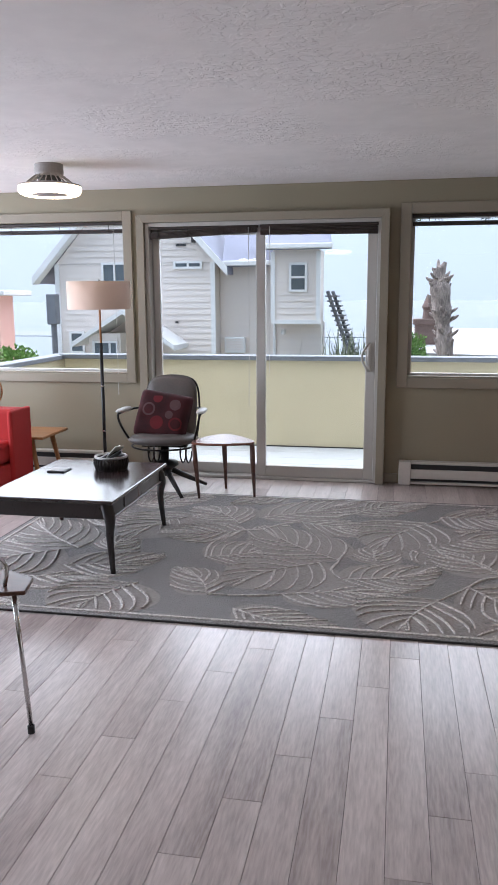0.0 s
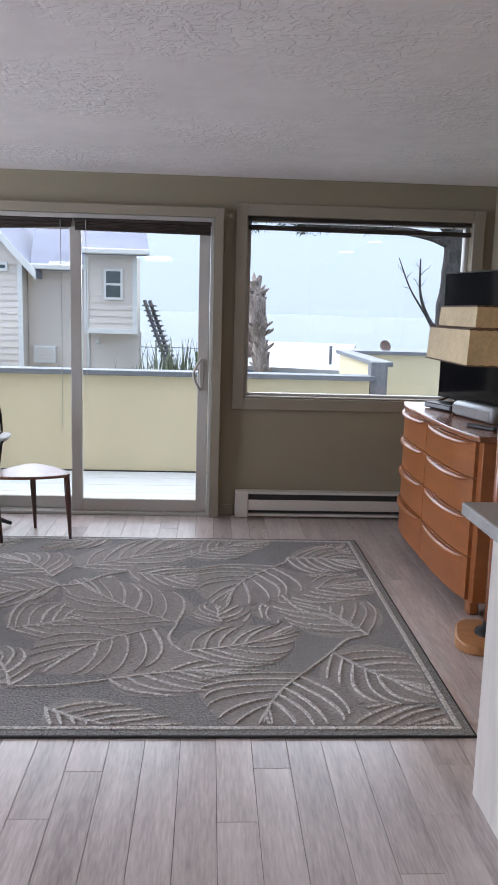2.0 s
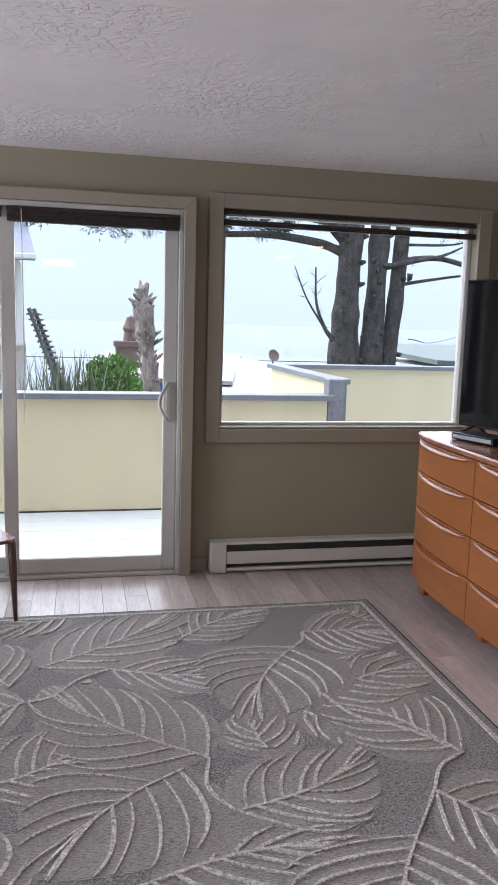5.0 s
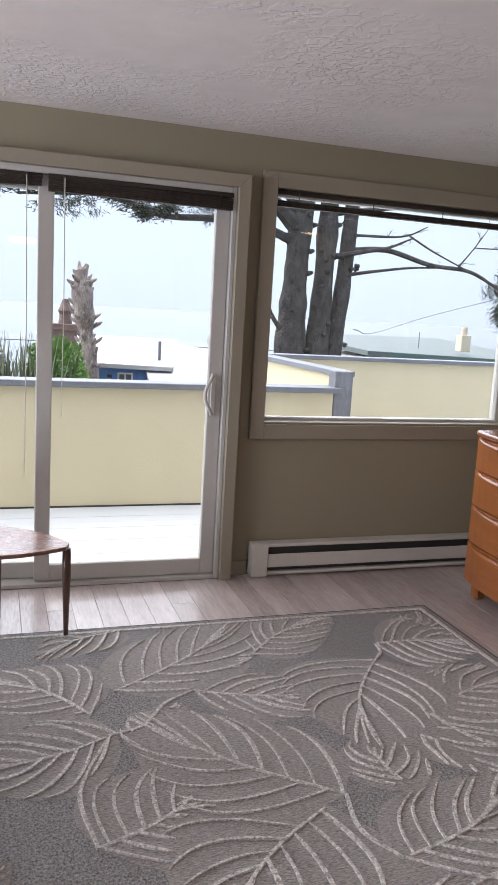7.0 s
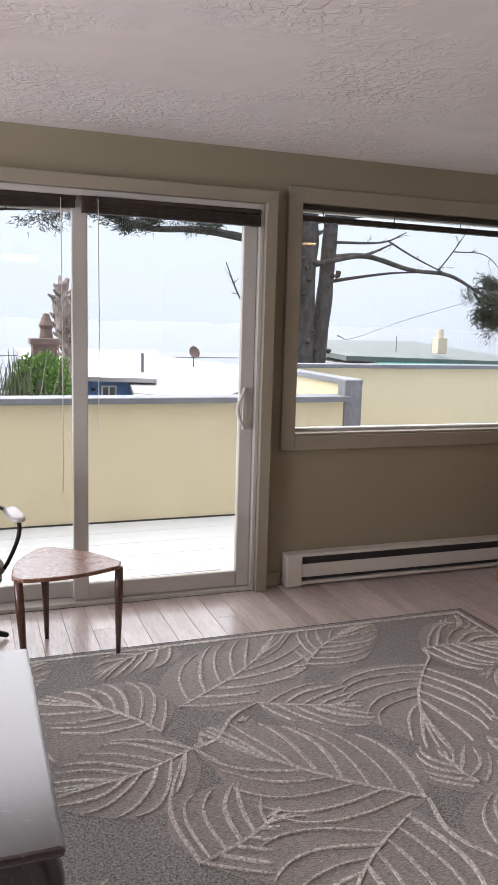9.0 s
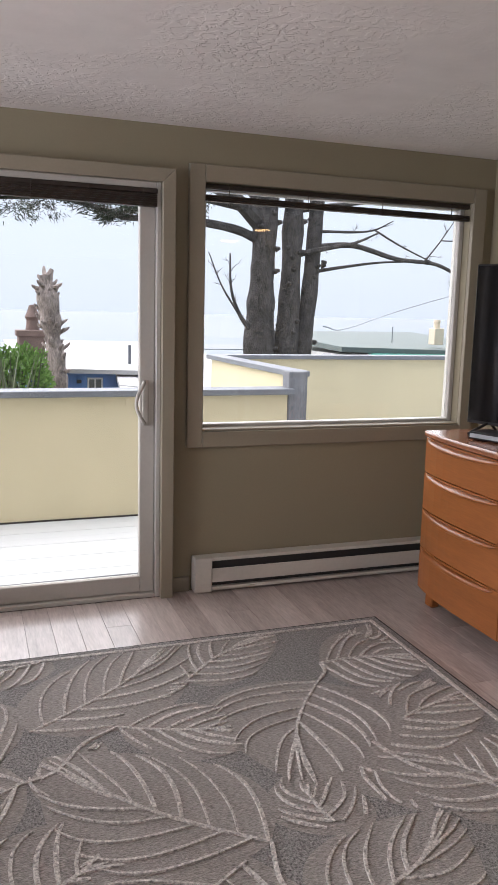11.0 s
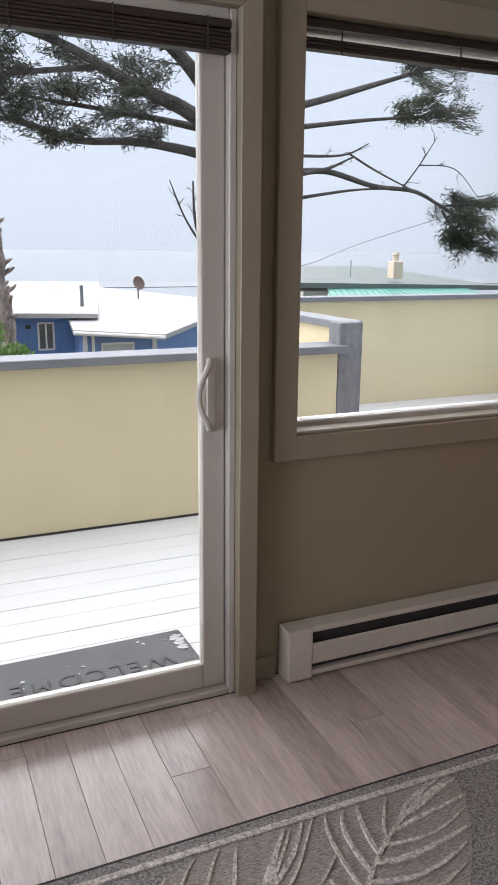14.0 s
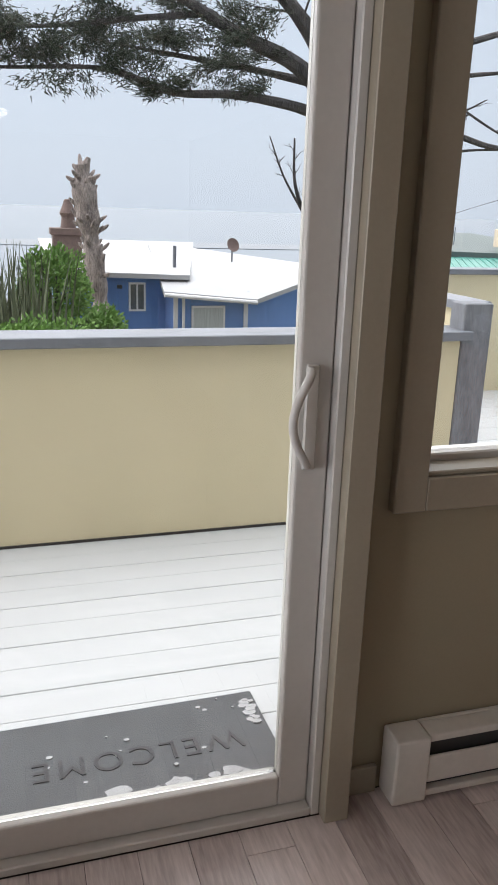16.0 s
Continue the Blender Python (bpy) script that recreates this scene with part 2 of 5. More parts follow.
M_GROUND = mat("scrub_ground", (0.10, 0.10, 0.06, 1), 0.95, var=0.4, scale=0.6, grain=6, bump=0.3)
M_SEA = mat("sea_water", (0.14, 0.166, 0.192, 1), 0.7, var=0.04, scale=0.004, grain=0.03, bump=0.05, bump_dist=0.5)
M_SAND = mat("pale_surf", (0.21, 0.225, 0.24, 1), 0.9, var=0.08, scale=0.02, grain=0.1, bump=0)
M_GLASS = glass("clear_glass")
# Glow of the two added, unseen fan lights that fill the room.
M_FILLRING = glow("fill_led_ring", (1.0, 0.92, 0.82, 1), 5.0)
M_WARM = glow("amber_glow", (1.0, 0.55, 0.2, 1), 14.0)
M_LEDDIM = glow("led_ring_dimmed", (1.0, 0.80, 0.50, 1), 2.4)


# ---------- mesh helpers ----------
def obj(name, bm, material=None, parent=None, smooth=False):
    me = bpy.data.meshes.new(name)
    if smooth:
        for f in bm.faces:
            f.smooth = True
    bm.to_mesh(me)
    bm.free()
    if material:
        me.materials.append(material)
    o = new(name, me)
    if parent:
        o.parent = parent
    return o


def part(name, bm, material, parent, label="", smooth=False):
    return tagged(obj(name, bm, material, parent, smooth), label)


def thing(name, label, category, group="", at=(0, 0, 0), rz=0):
    e = new(name)
    e.matrix_world = pose(*at, 0, 0, rz)
    return tagged(e, label, category, group)


def box(x0, x1, y0, y1, z0, z1, bev=0.0, seg=1, bm=None):
    own = bmesh.new()
    r = bmesh.ops.create_cube(own, size=1)
    bmesh.ops.transform(own, matrix=Matrix.LocRotScale(((x0 + x1) / 2, (y0 + y1) / 2, (z0 + z1) / 2), None, (abs(x1 - x0), abs(y1 - y0), abs(z1 - z0))), verts=r["verts"])
    if bev:
        bmesh.ops.bevel(own, geom=own.edges[:], offset=bev, segments=seg, affect="EDGES", profile=0.5)
    return join(bm, own)


def join(bm, own):
    if bm is None:
        return own
    me = bpy.data.meshes.new("tmp")
    own.to_mesh(me)
    own.free()
    bm.from_mesh(me)
    bpy.data.meshes.remove(me)
    return bm


def tube(pts, rads, n=8, bm=None, cap=True):
    """A round bar along points, with a radius at each."""
    bm = bm or bmesh.new()
    pts = [Vector(p) for p in pts]
    if not hasattr(rads, "__len__"):
        rads = [rads] * len(pts)
    rings, side = [], None
    for i, p in enumerate(pts):
        d = (pts[min(i + 1, len(pts) - 1)] - pts[max(i - 1, 0)]).normalized()
        if side is None:
            side = d.orthogonal().normalized()
        side = (side - d * side.dot(d)).normalized()
        up = d.cross(side)
        rings.append([bm.verts.new(p + (side * math.cos(a) + up * math.sin(a)) * rads[i]) for a in (2 * math.pi * k / n for k in range(n))])
    for a, b in zip(rings, rings[1:]):
        for k in range(n):
            bm.faces.new((a[k], a[(k + 1) % n], b[(k + 1) % n], b[k]))
    if cap:
        bm.faces.new(rings[0][::-1])
        bm.faces.new(rings[-1])
    return bm


def lathe(profile, n=32, at=(0, 0, 0), bm=None):
    """Turned shape from (radius, height) pairs."""
    bm = bm or bmesh.new()
    c = Vector(at)
    rings = [[bm.verts.new(c + Vector((max(r, 1e-4) * math.cos(2 * math.pi * k / n), max(r, 1e-4) * math.sin(2 * math.pi * k / n), z))) for k in range(n)] for r, z in profile]
    for a, b in zip(rings, rings[1:]):
        for k in range(n):
            bm.faces.new((a[k], a[(k + 1) % n], b[(k + 1) % n], b[k]))
    return bm


def prism(outline, z0, z1, bev=0.0, bm=None):
    """An upright block over a plan outline."""
    own = bmesh.new()
    f = own.faces.new([own.verts.new((x, y, z0)) for x, y in outline])
    f.normal_update()
    if f.normal.z > 0:
        f.normal_flip()
    r = bmesh.ops.extrude_face_region(own, geom=[f])
    bmesh.ops.translate(own, vec=(0, 0, z1 - z0), verts=[v for v in r["geom"] if isinstance(v, bmesh.types.BMVert)])
    bmesh.ops.recalc_face_normals(own, faces=own.faces[:])
    if bev:
        bmesh.ops.bevel(own, geom=own.edges[:], offset=bev, segments=2, affect="EDGES", profile=0.5)
    return join(bm, own)


def curve_pts(ctrl, n=16):
    """A smooth line through control points."""
    P = [Vector(c) for c in ctrl]
    P = [2 * P[0] - P[1]] + P + [2 * P[-1] - P[-2]]
    out = []
    for i in range(1, len(P) - 2):
        for k in range(n):
            t = k / n
            a, b, c, d = P[i - 1:i + 3]
            out.append(0.5 * (2 * b + (c - a) * t + (2 * a - 5 * b + 4 * c - d) * t * t + (3 * b - a - 3 * c + d) * t ** 3))
    return out + [P[-2]]


# ---------- room shell ----------
XL, XR, YB, YW, YO, ZC = -5.2, 1.72, -3.6, 6.16, 6.30, 2.25
DL, DR, DT = -1.934, -0.133, 1.985          # door opening
WL, WR, WB, WT = 0.083, 1.575, 0.82, 2.01   # right window opening
LL, LR = -3.6, -2.122                       # left window opening


def structure(name, bm, material, label="", smooth=False):
    return tagged(obj(name, bm, material, None, smooth), label, kind="structure")


wall = bmesh.new()
for a in ((XL, LL, 0, ZC), (LL, LR, 0, WB), (LL, LR, WT, ZC), (LR, DL, 0, ZC), (DL, DR, DT, ZC), (DR, WL, 0, ZC), (WL, WR, 0, WB), (WL, WR, WT, ZC), (WR, XR + 0.14, 0, ZC)):
    box(a[0], a[1], YW, YO, a[2], a[3], bm=wall)
bmesh.ops.remove_doubles(wall, verts=wall.verts[:], dist=1e-5)
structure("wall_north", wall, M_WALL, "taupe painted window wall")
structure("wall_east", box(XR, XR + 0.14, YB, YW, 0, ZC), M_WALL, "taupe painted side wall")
WY0, WY1, WZ0, WZ1 = 2.6, 5.6, 0.5, 2.05   # west opening, unseen, added to hold the fill lamp
wall = bmesh.new()
for a in ((YB, WY0, 0, ZC), (WY0, WY1, 0, WZ0), (WY0, WY1, WZ1, ZC), (WY1, YW, 0, ZC)):
    box(XL - 0.14, XL, a[0], a[1], a[2], a[3], bm=wall)
structure("wall_west", wall, M_WALL, "taupe painted side wall with an added, unseen opening for the fill lamp")
# Area lamp added in the unseen west opening to brighten the room.
fill_lamp = new("added_west_fill", bpy.data.lights.new("added_west_fill", "AREA"))
fill_lamp.data.shape, fill_lamp.data.size, fill_lamp.data.size_y = "RECTANGLE", WY1 - WY0, WZ1 - WZ0
fill_lamp.data.energy, fill_lamp.data.color = 110, (0.92, 0.96, 1.0)
fill_lamp.matrix_world = look((XL - 0.07, (WY0 + WY1) / 2, (WZ0 + WZ1) / 2), (0, (WY0 + WY1) / 2, (WZ0 + WZ1) / 2))
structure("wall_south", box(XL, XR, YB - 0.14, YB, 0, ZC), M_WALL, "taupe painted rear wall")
structure("ceiling", box(XL - 0.2, XR + 0.2, YB - 0.2, YO, ZC, ZC + 0.2), M_CEIL, "white skip-trowel textured ceiling")
structure("subfloor", box(XL, XR, YB, YO, -0.12, -0.006), M_UNDER, "dark subfloor under the planks")


def casing(name, x0, x1, z0, z1, w, y0, bottom, label):
    bm = bmesh.new()
    box(x0 - w, x0, y0, YW, (z0 - w) if bottom else 0, z1 + w, 0.003, 1, bm)
    box(x1, x1 + w, y0, YW, (z0 - w) if bottom else 0, z1 + w, 0.003, 1, bm)
    box(x0, x1, y0, YW, z1, z1 + w, 0.003, 1, bm)
    if bottom:
        box(x0, x1, y0, YW, z0 - w, z0, 0.003, 1, bm)
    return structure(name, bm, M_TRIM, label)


casing("trim_window_right", WL, WR, WB, WT, 0.078, 6.132, True, "taupe painted flat window casing")
casing("trim_window_left", LL, LR, WB, WT, 0.072, 6.132, True, "taupe painted flat window casing")


def mitred(name, outline, y0, label):
    """A flat board in the wall's plane over an outline of (x, z)."""
    bm = bmesh.new()
    f = bm.faces.new([bm.verts.new((x, y0, z)) for x, z in outline])
    r = bmesh.ops.extrude_face_region(bm, geom=[f])
    bmesh.ops.translate(bm, vec=(0, YW - y0, 0), verts=[v for v in r["geom"] if isinstance(v, bmesh.types.BMVert)])
    bmesh.ops.recalc_face_normals(bm, faces=bm.faces[:])
    bmesh.ops.bevel(bm, geom=bm.edges[:], offset=0.002, segments=1, affect="EDGES")
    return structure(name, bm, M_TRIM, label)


CW, CH = 0.06, 0.06
mitred("trim_door_right", [(DR, 0), (DR + CW, 0), (DR + CW, DT + CH), (DR, DT)], 6.077, "taupe painted door casing leg, mitred at its top")
mitred("trim_door_left", [(DL, 0), (DL, DT), (DL - CW, DT + CH), (DL - CW, 0)], 6.077, "taupe painted door casing leg, mitred at its top")
mitred("trim_door_head", [(DL, DT), (DR, DT), (DR + CW, DT + CH), (DL - CW, DT + CH)], 6.08, "taupe painted door head casing")
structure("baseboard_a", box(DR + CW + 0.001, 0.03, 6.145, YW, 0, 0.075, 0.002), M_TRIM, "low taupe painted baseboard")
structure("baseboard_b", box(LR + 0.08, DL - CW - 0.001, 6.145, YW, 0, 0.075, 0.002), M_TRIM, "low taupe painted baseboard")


def window(name, x0, x1, label):
    w = tagged(new(name), label, kind="structure")
    fr = bmesh.new()
    y0, y1, t = 6.215, 6.275, 0.028
    box(x0, x0 + t, y0, y1, WB, WT, 0.004, 1, fr)
    box(x1 - t, x1, y0, y1, WB, WT, 0.004, 1, fr)
    box(x0 + t, x1 - t, y0, y1, WB, WB + t, 0.004, 1, fr)
    box(x0 + t, x1 - t, y0, y1, WT - t, WT, 0.004, 1, fr)
    part("window_frame", fr, M_VINYL, w)
    p = part("pane", box(x0 + t, x1 - t, 6.243, 6.247, WB + t, WT - t), M_GLASS, w)
    p.visible_shadow = False
    part("window_sill", box(x0, x1, 6.142, 6.212, WB + 0.0005, WB + 0.012, 0.003), M_TRIM, w)
    return w


window("window_1", WL, WR, "fixed picture window with slim white frame")
window("window_2", LL, LR, "fixed picture window with slim white frame")

# sliding glass door
door = tagged(new("door_1"), "closed white vinyl sliding glass patio door", kind="structure")
fr = bmesh.new()
box(DL, DL + 0.03, 6.11, 6.29, 0, DT, 0.003, 1, fr)
box(DR - 0.022, DR, 6.11, 6.29, 0, DT, 0.003, 1, fr)
box(DL + 0.03, DR - 0.022, 6.11, 6.29, DT - 0.03, DT, 0.003, 1, fr)
box(DL + 0.03, DR - 0.022, 6.11, 6.245, 0, 0.022, 0.003, 1, fr)
part("door_frame", fr, M_VINYL, door)


def leaf(x0, x1, y0, y1, name, s=0.072):
    bm = bmesh.new()
    z0, z1 = 0.024, DT - 0.032
    box(x0, x0 + s, y0, y1, z0, z1, 0.005, 2, bm)
    box(x1 - s, x1, y0, y1, z0, z1, 0.005, 2, bm)
    box(x0 + s, x1 - s, y0, y1, z0, 0.106, 0.005, 2, bm)
    box(x0 + s, x1 - s, y0, y1, z1 - 0.06, z1, 0.005, 2, bm)
    p = part(name, bm, M_VINYL, door)
    g = part("pane", box(x0 + s, x1 - s, (y0 + y1) / 2 - 0.002, (y0 + y1) / 2 + 0.002, 0.106, z1 - 0.06), M_GLASS, p)
    g.visible_shadow = False
    return p


sliding = leaf(-1.068, DR - 0.024, 6.135, 6.175, "sliding_panel")
leaf(DL + 0.032, -1.004, 6.195, 6.235, "fixed_panel", 0.055)
hpts = [(-0.192, 6.134, 0.872), (-0.197, 6.112, 0.876)] + [(-0.197 - 0.040 * math.sin(math.pi * k / 10), 6.105 - 0.012 * math.sin(math.pi * k / 10), 0.876 + 0.0188 * k) for k in range(1, 10)] + [(-0.197, 6.112, 1.064), (-0.192, 6.134, 1.068)]
hpts = [(x - 0.016, y, z) for x, y, z in hpts]
handle = part("door_handle", tube(curve_pts(hpts, 3), 0.009, 10), M_VINYL, sliding, "white bow pull handle", True)
part("handle_plate", box(-0.216, -0.188, 6.126, 6.136, 0.86, 1.08, 0.003), M_VINYL, sliding)

# ---------- rolled blinds ----------
def blind(x0, x1, ztop, y, drop, tilt, label, rail_gap=0.0, slats=6):
    b = thing("window_blind", label, "blind", "rolled-up blinds")
    part("headrail", box(x0, x1, y, y + 0.03, ztop - 0.022, ztop, 0.003), M_BLIND, b)
    for k in range(slats):
        z = ztop - 0.024 - rail_gap - drop * k / slats
        own = box(x0 + 0.004, x1 - 0.004, y - 0.006 + random.uniform(-0.002, 0.002), y + 0.034, -drop / slats * 0.85, 0, 0.001)
        bmesh.ops.transform(own, matrix=Matrix.Translation((0, 0, z)) @ Matrix.Translation(((x0 + x1) / 2, 0, 0)) @ Matrix.Rotation(tilt, 4, "Y") @ Matrix.Translation((-(x0 + x1) / 2, 0, 0)), verts=own.verts[:])
        part("slat", own, M_BLIND, b)
    for f in (0.08, 0.36, 0.64, 0.92):
        x = x0 + (x1 - x0) * f
        part("ladder_cord", tube([(x, y - 0.009, ztop), (x, y - 0.009, ztop - 0.03 - rail_gap - drop)], 0.0022, 5), M_BLIND, b)
    return b


blind(-1.90, -1.05, 1.955, 6.12, 0.05, -0.045, "brown slatted blind rolled up above the fixed door pane, hanging askew")
blind(-1.03, DR - 0.02, 1.955, 6.098, 0.055, 0.008, "brown slatted blind rolled up above the sliding door pane")
blind(WL + 0.006, WR - 0.004, WT - 0.004, 6.165, 0.03, 0.004, "brown slatted blind rolled up at the window head", 0.03, 3)
blind(LL + 0.006, LR - 0.004, WT - 0.004, 6.165, 0.03, 0.004, "brown slatted blind rolled up at the window head", 0.03, 3)


def cord(x, y, z0, z1):
    c = obj("blind_cord", tube([(x, y, z1), (x + 0.004, y, (z0 + z1) / 2), (x, y, z0 + 0.03)], 0.0022, 5), M_CORD)
    lathe([(0.0022, 0.03), (0.005, 0.02), (0.006, 0), (0, 0)], 8, (x, y, z0))
    return tagged(c, "thin pale pull cord hanging from the blind", "cord", "blind cords")


cord(-0.955, 6.085, 0.82, 1.94)
cord(-1.12, 6.105, 0.55, 1.94)
cord(-2.20, 6.14, 0.62, 1.98)

# ---------- baseboard heaters ----------
def heater(x0, x1, label):
    h = thing("baseboard_heater", label, "heater", "baseboard heaters")
    y0, y1 = 6.082, 6.155
    bm = bmesh.new()
    box(x0 + 0.09, x1, y1 - 0.012, y1, 0.02, 0.185, 0.002, 1, bm)
    box(x0 + 0.09, x1, y0 + 0.004, y1 - 0.012, 0.166, 0.185, 0.004, 2, bm)
    part("housing", bm, M_HEAT, h)
    part("front_panel", box(x0 + 0.09, x1, y0, y0 + 0.01, 0.055, 0.128, 0.004, 2), M_HEAT, h)
    part("bottom_lip", box(x0 + 0.09, x1, y0 + 0.003, y1 - 0.012, 0.012, 0.03, 0.003), M_HEAT, h)
    part("end_cap", box(x0, x0 + 0.09, y0 - 0.004, y1, 0.006, 0.186, 0.006, 2), M_HEAT, h)
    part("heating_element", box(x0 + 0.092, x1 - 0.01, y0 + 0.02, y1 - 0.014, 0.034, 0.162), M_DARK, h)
    part("screw", lathe([(0, -0.0045), (0.004, -0.0045), (0.004, 0)], 10), M_IRON, h).matrix_basis = pose(x0 + 0.05, y0 - 0.004, 0.03, 90)
    return h


heater(0.042, 1.62, "white enamel electric baseboard heater below the window")
heater(-4.6, -2.34, "white enamel electric baseboard heater below the window").scale = (1, 1, 1)
ol = thing("wall_outlet", "white duplex wall outlet plate", "outlet")
part("plate", box(-2.02, -1.95, 6.15, YW, 0.29, 0.405, 0.003), M_VINYL, ol)
for z in (0.325, 0.37):
    part("socket", box(-2.0, -1.97, 6.147, 6.151, z - 0.014, z + 0.014, 0.002), M_HEAT, ol)

# ---------- rug ----------
RX0, RX1, RY0, RY1, RZ = -2.30, 0.776, 3.29, 5.556, 0.0095
rug = thing("area_rug", "grey area rug with carved leaf pattern on the plank floor", "rug")
part("field", box(RX0 + 0.006, RX1 - 0.006, RY0 + 0.006, RY1 - 0.006, 0.0005, RZ, 0.002), M_RUG, rug)
bd = bmesh.new()
for a in ((RX0, RX1, RY0, RY0 + 0.006), (RX0, RX1, RY1 - 0.006, RY1), (RX0, RX0 + 0.006, RY0 + 0.006, RY1 - 0.006), (RX1 - 0.006, RX1, RY0 + 0.006, RY1 - 0.006)):
    box(*a, 0.0005, 0.0085, 0, 1, bd)
part("binding", bd, M_BIND, rug)


def ribbon(bm, pts, width, z, thick):
    """A raised soft strip along points, tapering at both ends."""
    n = len(pts)
    rows = []
    for i, p in enumerate(pts):
        d = (pts[min(i + 1, n - 1)] - pts[max(i - 1, 0)]).normalized()
        s = Vector((-d.y, d.x, 0))
        w = width * (0.35 + 0.65 * math.sin(math.pi * min(1, 0.12 + 0.88 * i / (n - 1))) ** 0.6) * (1 + 0.12 * noise.noise(p * 40))
        rows.append([bm.verts.new((p.x + s.x * w * a, p.y + s.y * w * a, z + thick * h)) for a, h in ((-1, 0), (-0.75, 0.85), (0.75, 1.0), (1, 0))])
    for a, b in zip(rows, rows[1:]):
        for k in range(3):
            bm.faces.new((a[k], a[k + 1], b[k + 1], b[k]))


RB = 0.062


def inside(p):
    return RX0 + RB < p.x < RX1 - RB and RY0 + RB < p.y < RY1 - RB


veins, leafs = bmesh.new(), bmesh.new()
rnd = random.Random(11)
# leaves of the pattern: base x, base y, tip x, tip y, half width
LEAVES = [
    (0.24, 5.03, -0.03, 4.53, 0.25), (-0.27, 4.22, -0.72, 4.71, 0.22), (-0.34, 4.18, -0.72, 3.82, 0.26),
    (-0.24, 3.93, 0.18, 4.14, 0.17), (-0.05, 4.18, -0.03, 4.48, 0.12), (-1.00, 4.15, -0.66, 4.40, 0.20),
    (-0.56, 4.92, -0.06, 4.83, 0.14), (-0.84, 4.97, -0.29, 5.47, 0.20), (-0.87, 4.69, -1.32, 4.60, 0.17),
    (-0.94, 4.82, -1.26, 5.12, 0.19), (0.23, 4.58, 0.72, 4.74, 0.17), (0.31, 5.17, 0.70, 5.08, 0.20),
    (-0.25, 5.17, 0.16, 5.44, 0.16), (0.24, 3.74, 0.08, 3.32, 0.23), (0.38, 3.93, 0.74, 3.62, 0.20),
    (0.57, 4.11, 0.24, 4.54, 0.19), (0.28, 3.37, 0.74, 3.42, 0.12), (-0.51, 3.68, 0.00, 3.72, 0.15),
    (-0.70, 3.47, -0.28, 3.36, 0.12)]
LEAVES = [(a, b, c + 0.2 * (c - a), d + 0.2 * (d - b), w * 1.25) for a, b, c, d, w in LEAVES]
LEAVES += [(a - 1.48, b - 0.03, c - 1.48, d - 0.03, w) for a, b, c, d, w in LEAVES if (a + c) / 2 - 1.48 < -1.12]
LEAVES += [(-0.86, 3.62, -1.12, 3.98, 0.16), (0.05, 4.52, 0.22, 4.20, 0.12), (-0.55, 5.05, -0.20, 5.22, 0.12), (-0.75, 4.50, -0.62, 4.84, 0.12), (0.20, 4.86, 0.68, 4.90, 0.10), (0.42, 5.24, 0.70, 5.47, 0.12), (-0.72, 5.50, -1.10, 5.28, 0.14)]


def leaf_width(u, w):
    return w * math.sin(math.pi * min(1, max(0, u)) ** 0.72) ** 0.75


def leaf_place(q, u, side):
    """A point along the midrib of a leaf, moved sideways; the midrib is slightly bent."""
    ax = Vector((q[2] - q[0], q[3] - q[1], 0))
    n = Vector((-ax.y, ax.x, 0)).normalized()
    bend = 0.05 if int(q[0] * 100) % 2 else -0.05
    return Vector((q[0], q[1], 0)) + ax * u + n * (side + bend * math.sin(math.pi * u))


def in_leaf(p, q):
    ax = Vector((q[2] - q[0], q[3] - q[1], 0))
    d = p - Vector((q[0], q[1], 0))
    u = d.dot(ax) / ax.length_squared
    return 0 < u < 1 and abs(d.cross(ax).z) / ax.length < leaf_width(u, q[4]) * 0.97


def kept(pts, i):
    out = []
    for p in pts:
        if inside(p) and not any(in_leaf(p, q) for q in LEAVES[:i]):
            out.append(p)
        elif len(out) > 4:
            break
        else:
            out = []
    return out if len(out) > 4 else []


def held(p):
    return min(max(p.x, RX0 + RB), RX1 - RB), min(max(p.y, RY0 + RB), RY1 - RB)


for i, q in enumerate(LEAVES):
    long_ = math.hypot(q[2] - q[0], q[3] - q[1])
    z = RZ + 0.0016 - 0.00003 * i
    rim = [leaf_place(q, k / 20, leaf_width(k / 20, q[4]) * 1.03) for k in range(21)] + [leaf_place(q, k / 20, -leaf_width(k / 20, q[4]) * 1.03) for k in range(19, 0, -1)]
    mid_ = leafs.verts.new((*held(leaf_place(q, 0.5, 0)), z))
    ring = [leafs.verts.new((*held(p), z)) for p in rim]
    for k in range(len(ring)):
        leafs.faces.new((mid_, ring[k], ring[(k + 1) % len(ring)]))
    stem = kept([leaf_place(q, k / 30, 0) for k in range(30)], i)
    if stem:
        ribbon(veins, stem, 0.0068, RZ, 0.0065)
    count = 7 if long_ > 0.45 else 6
    for k in range(count):
        for sg_ in (-1, 1):
            u0 = 0.01 + 0.72 * k / count + (0.05 if sg_ > 0 else 0)
            u1 = min(0.98, u0 + 0.40 + rnd.uniform(-0.03, 0.03))
            reach = leaf_width(u1, q[4])
            ph = rnd.uniform(0, 6.28)
            rib = []
            for j in range(29):
                v = j / 28
                rib.append(leaf_place(q, u0 + (u1 - u0) * (0.5 * v + 0.5 * v ** 1.8), sg_ * reach * math.sin(1.5 * v) ** 1.15 + 0.010 * math.sin(5 * v + ph) * v))
            rib = kept(rib, i)
            if rib:
                ribbon(veins, rib, 0.0062 * rnd.uniform(0.7, 1.4), RZ, 0.0065)
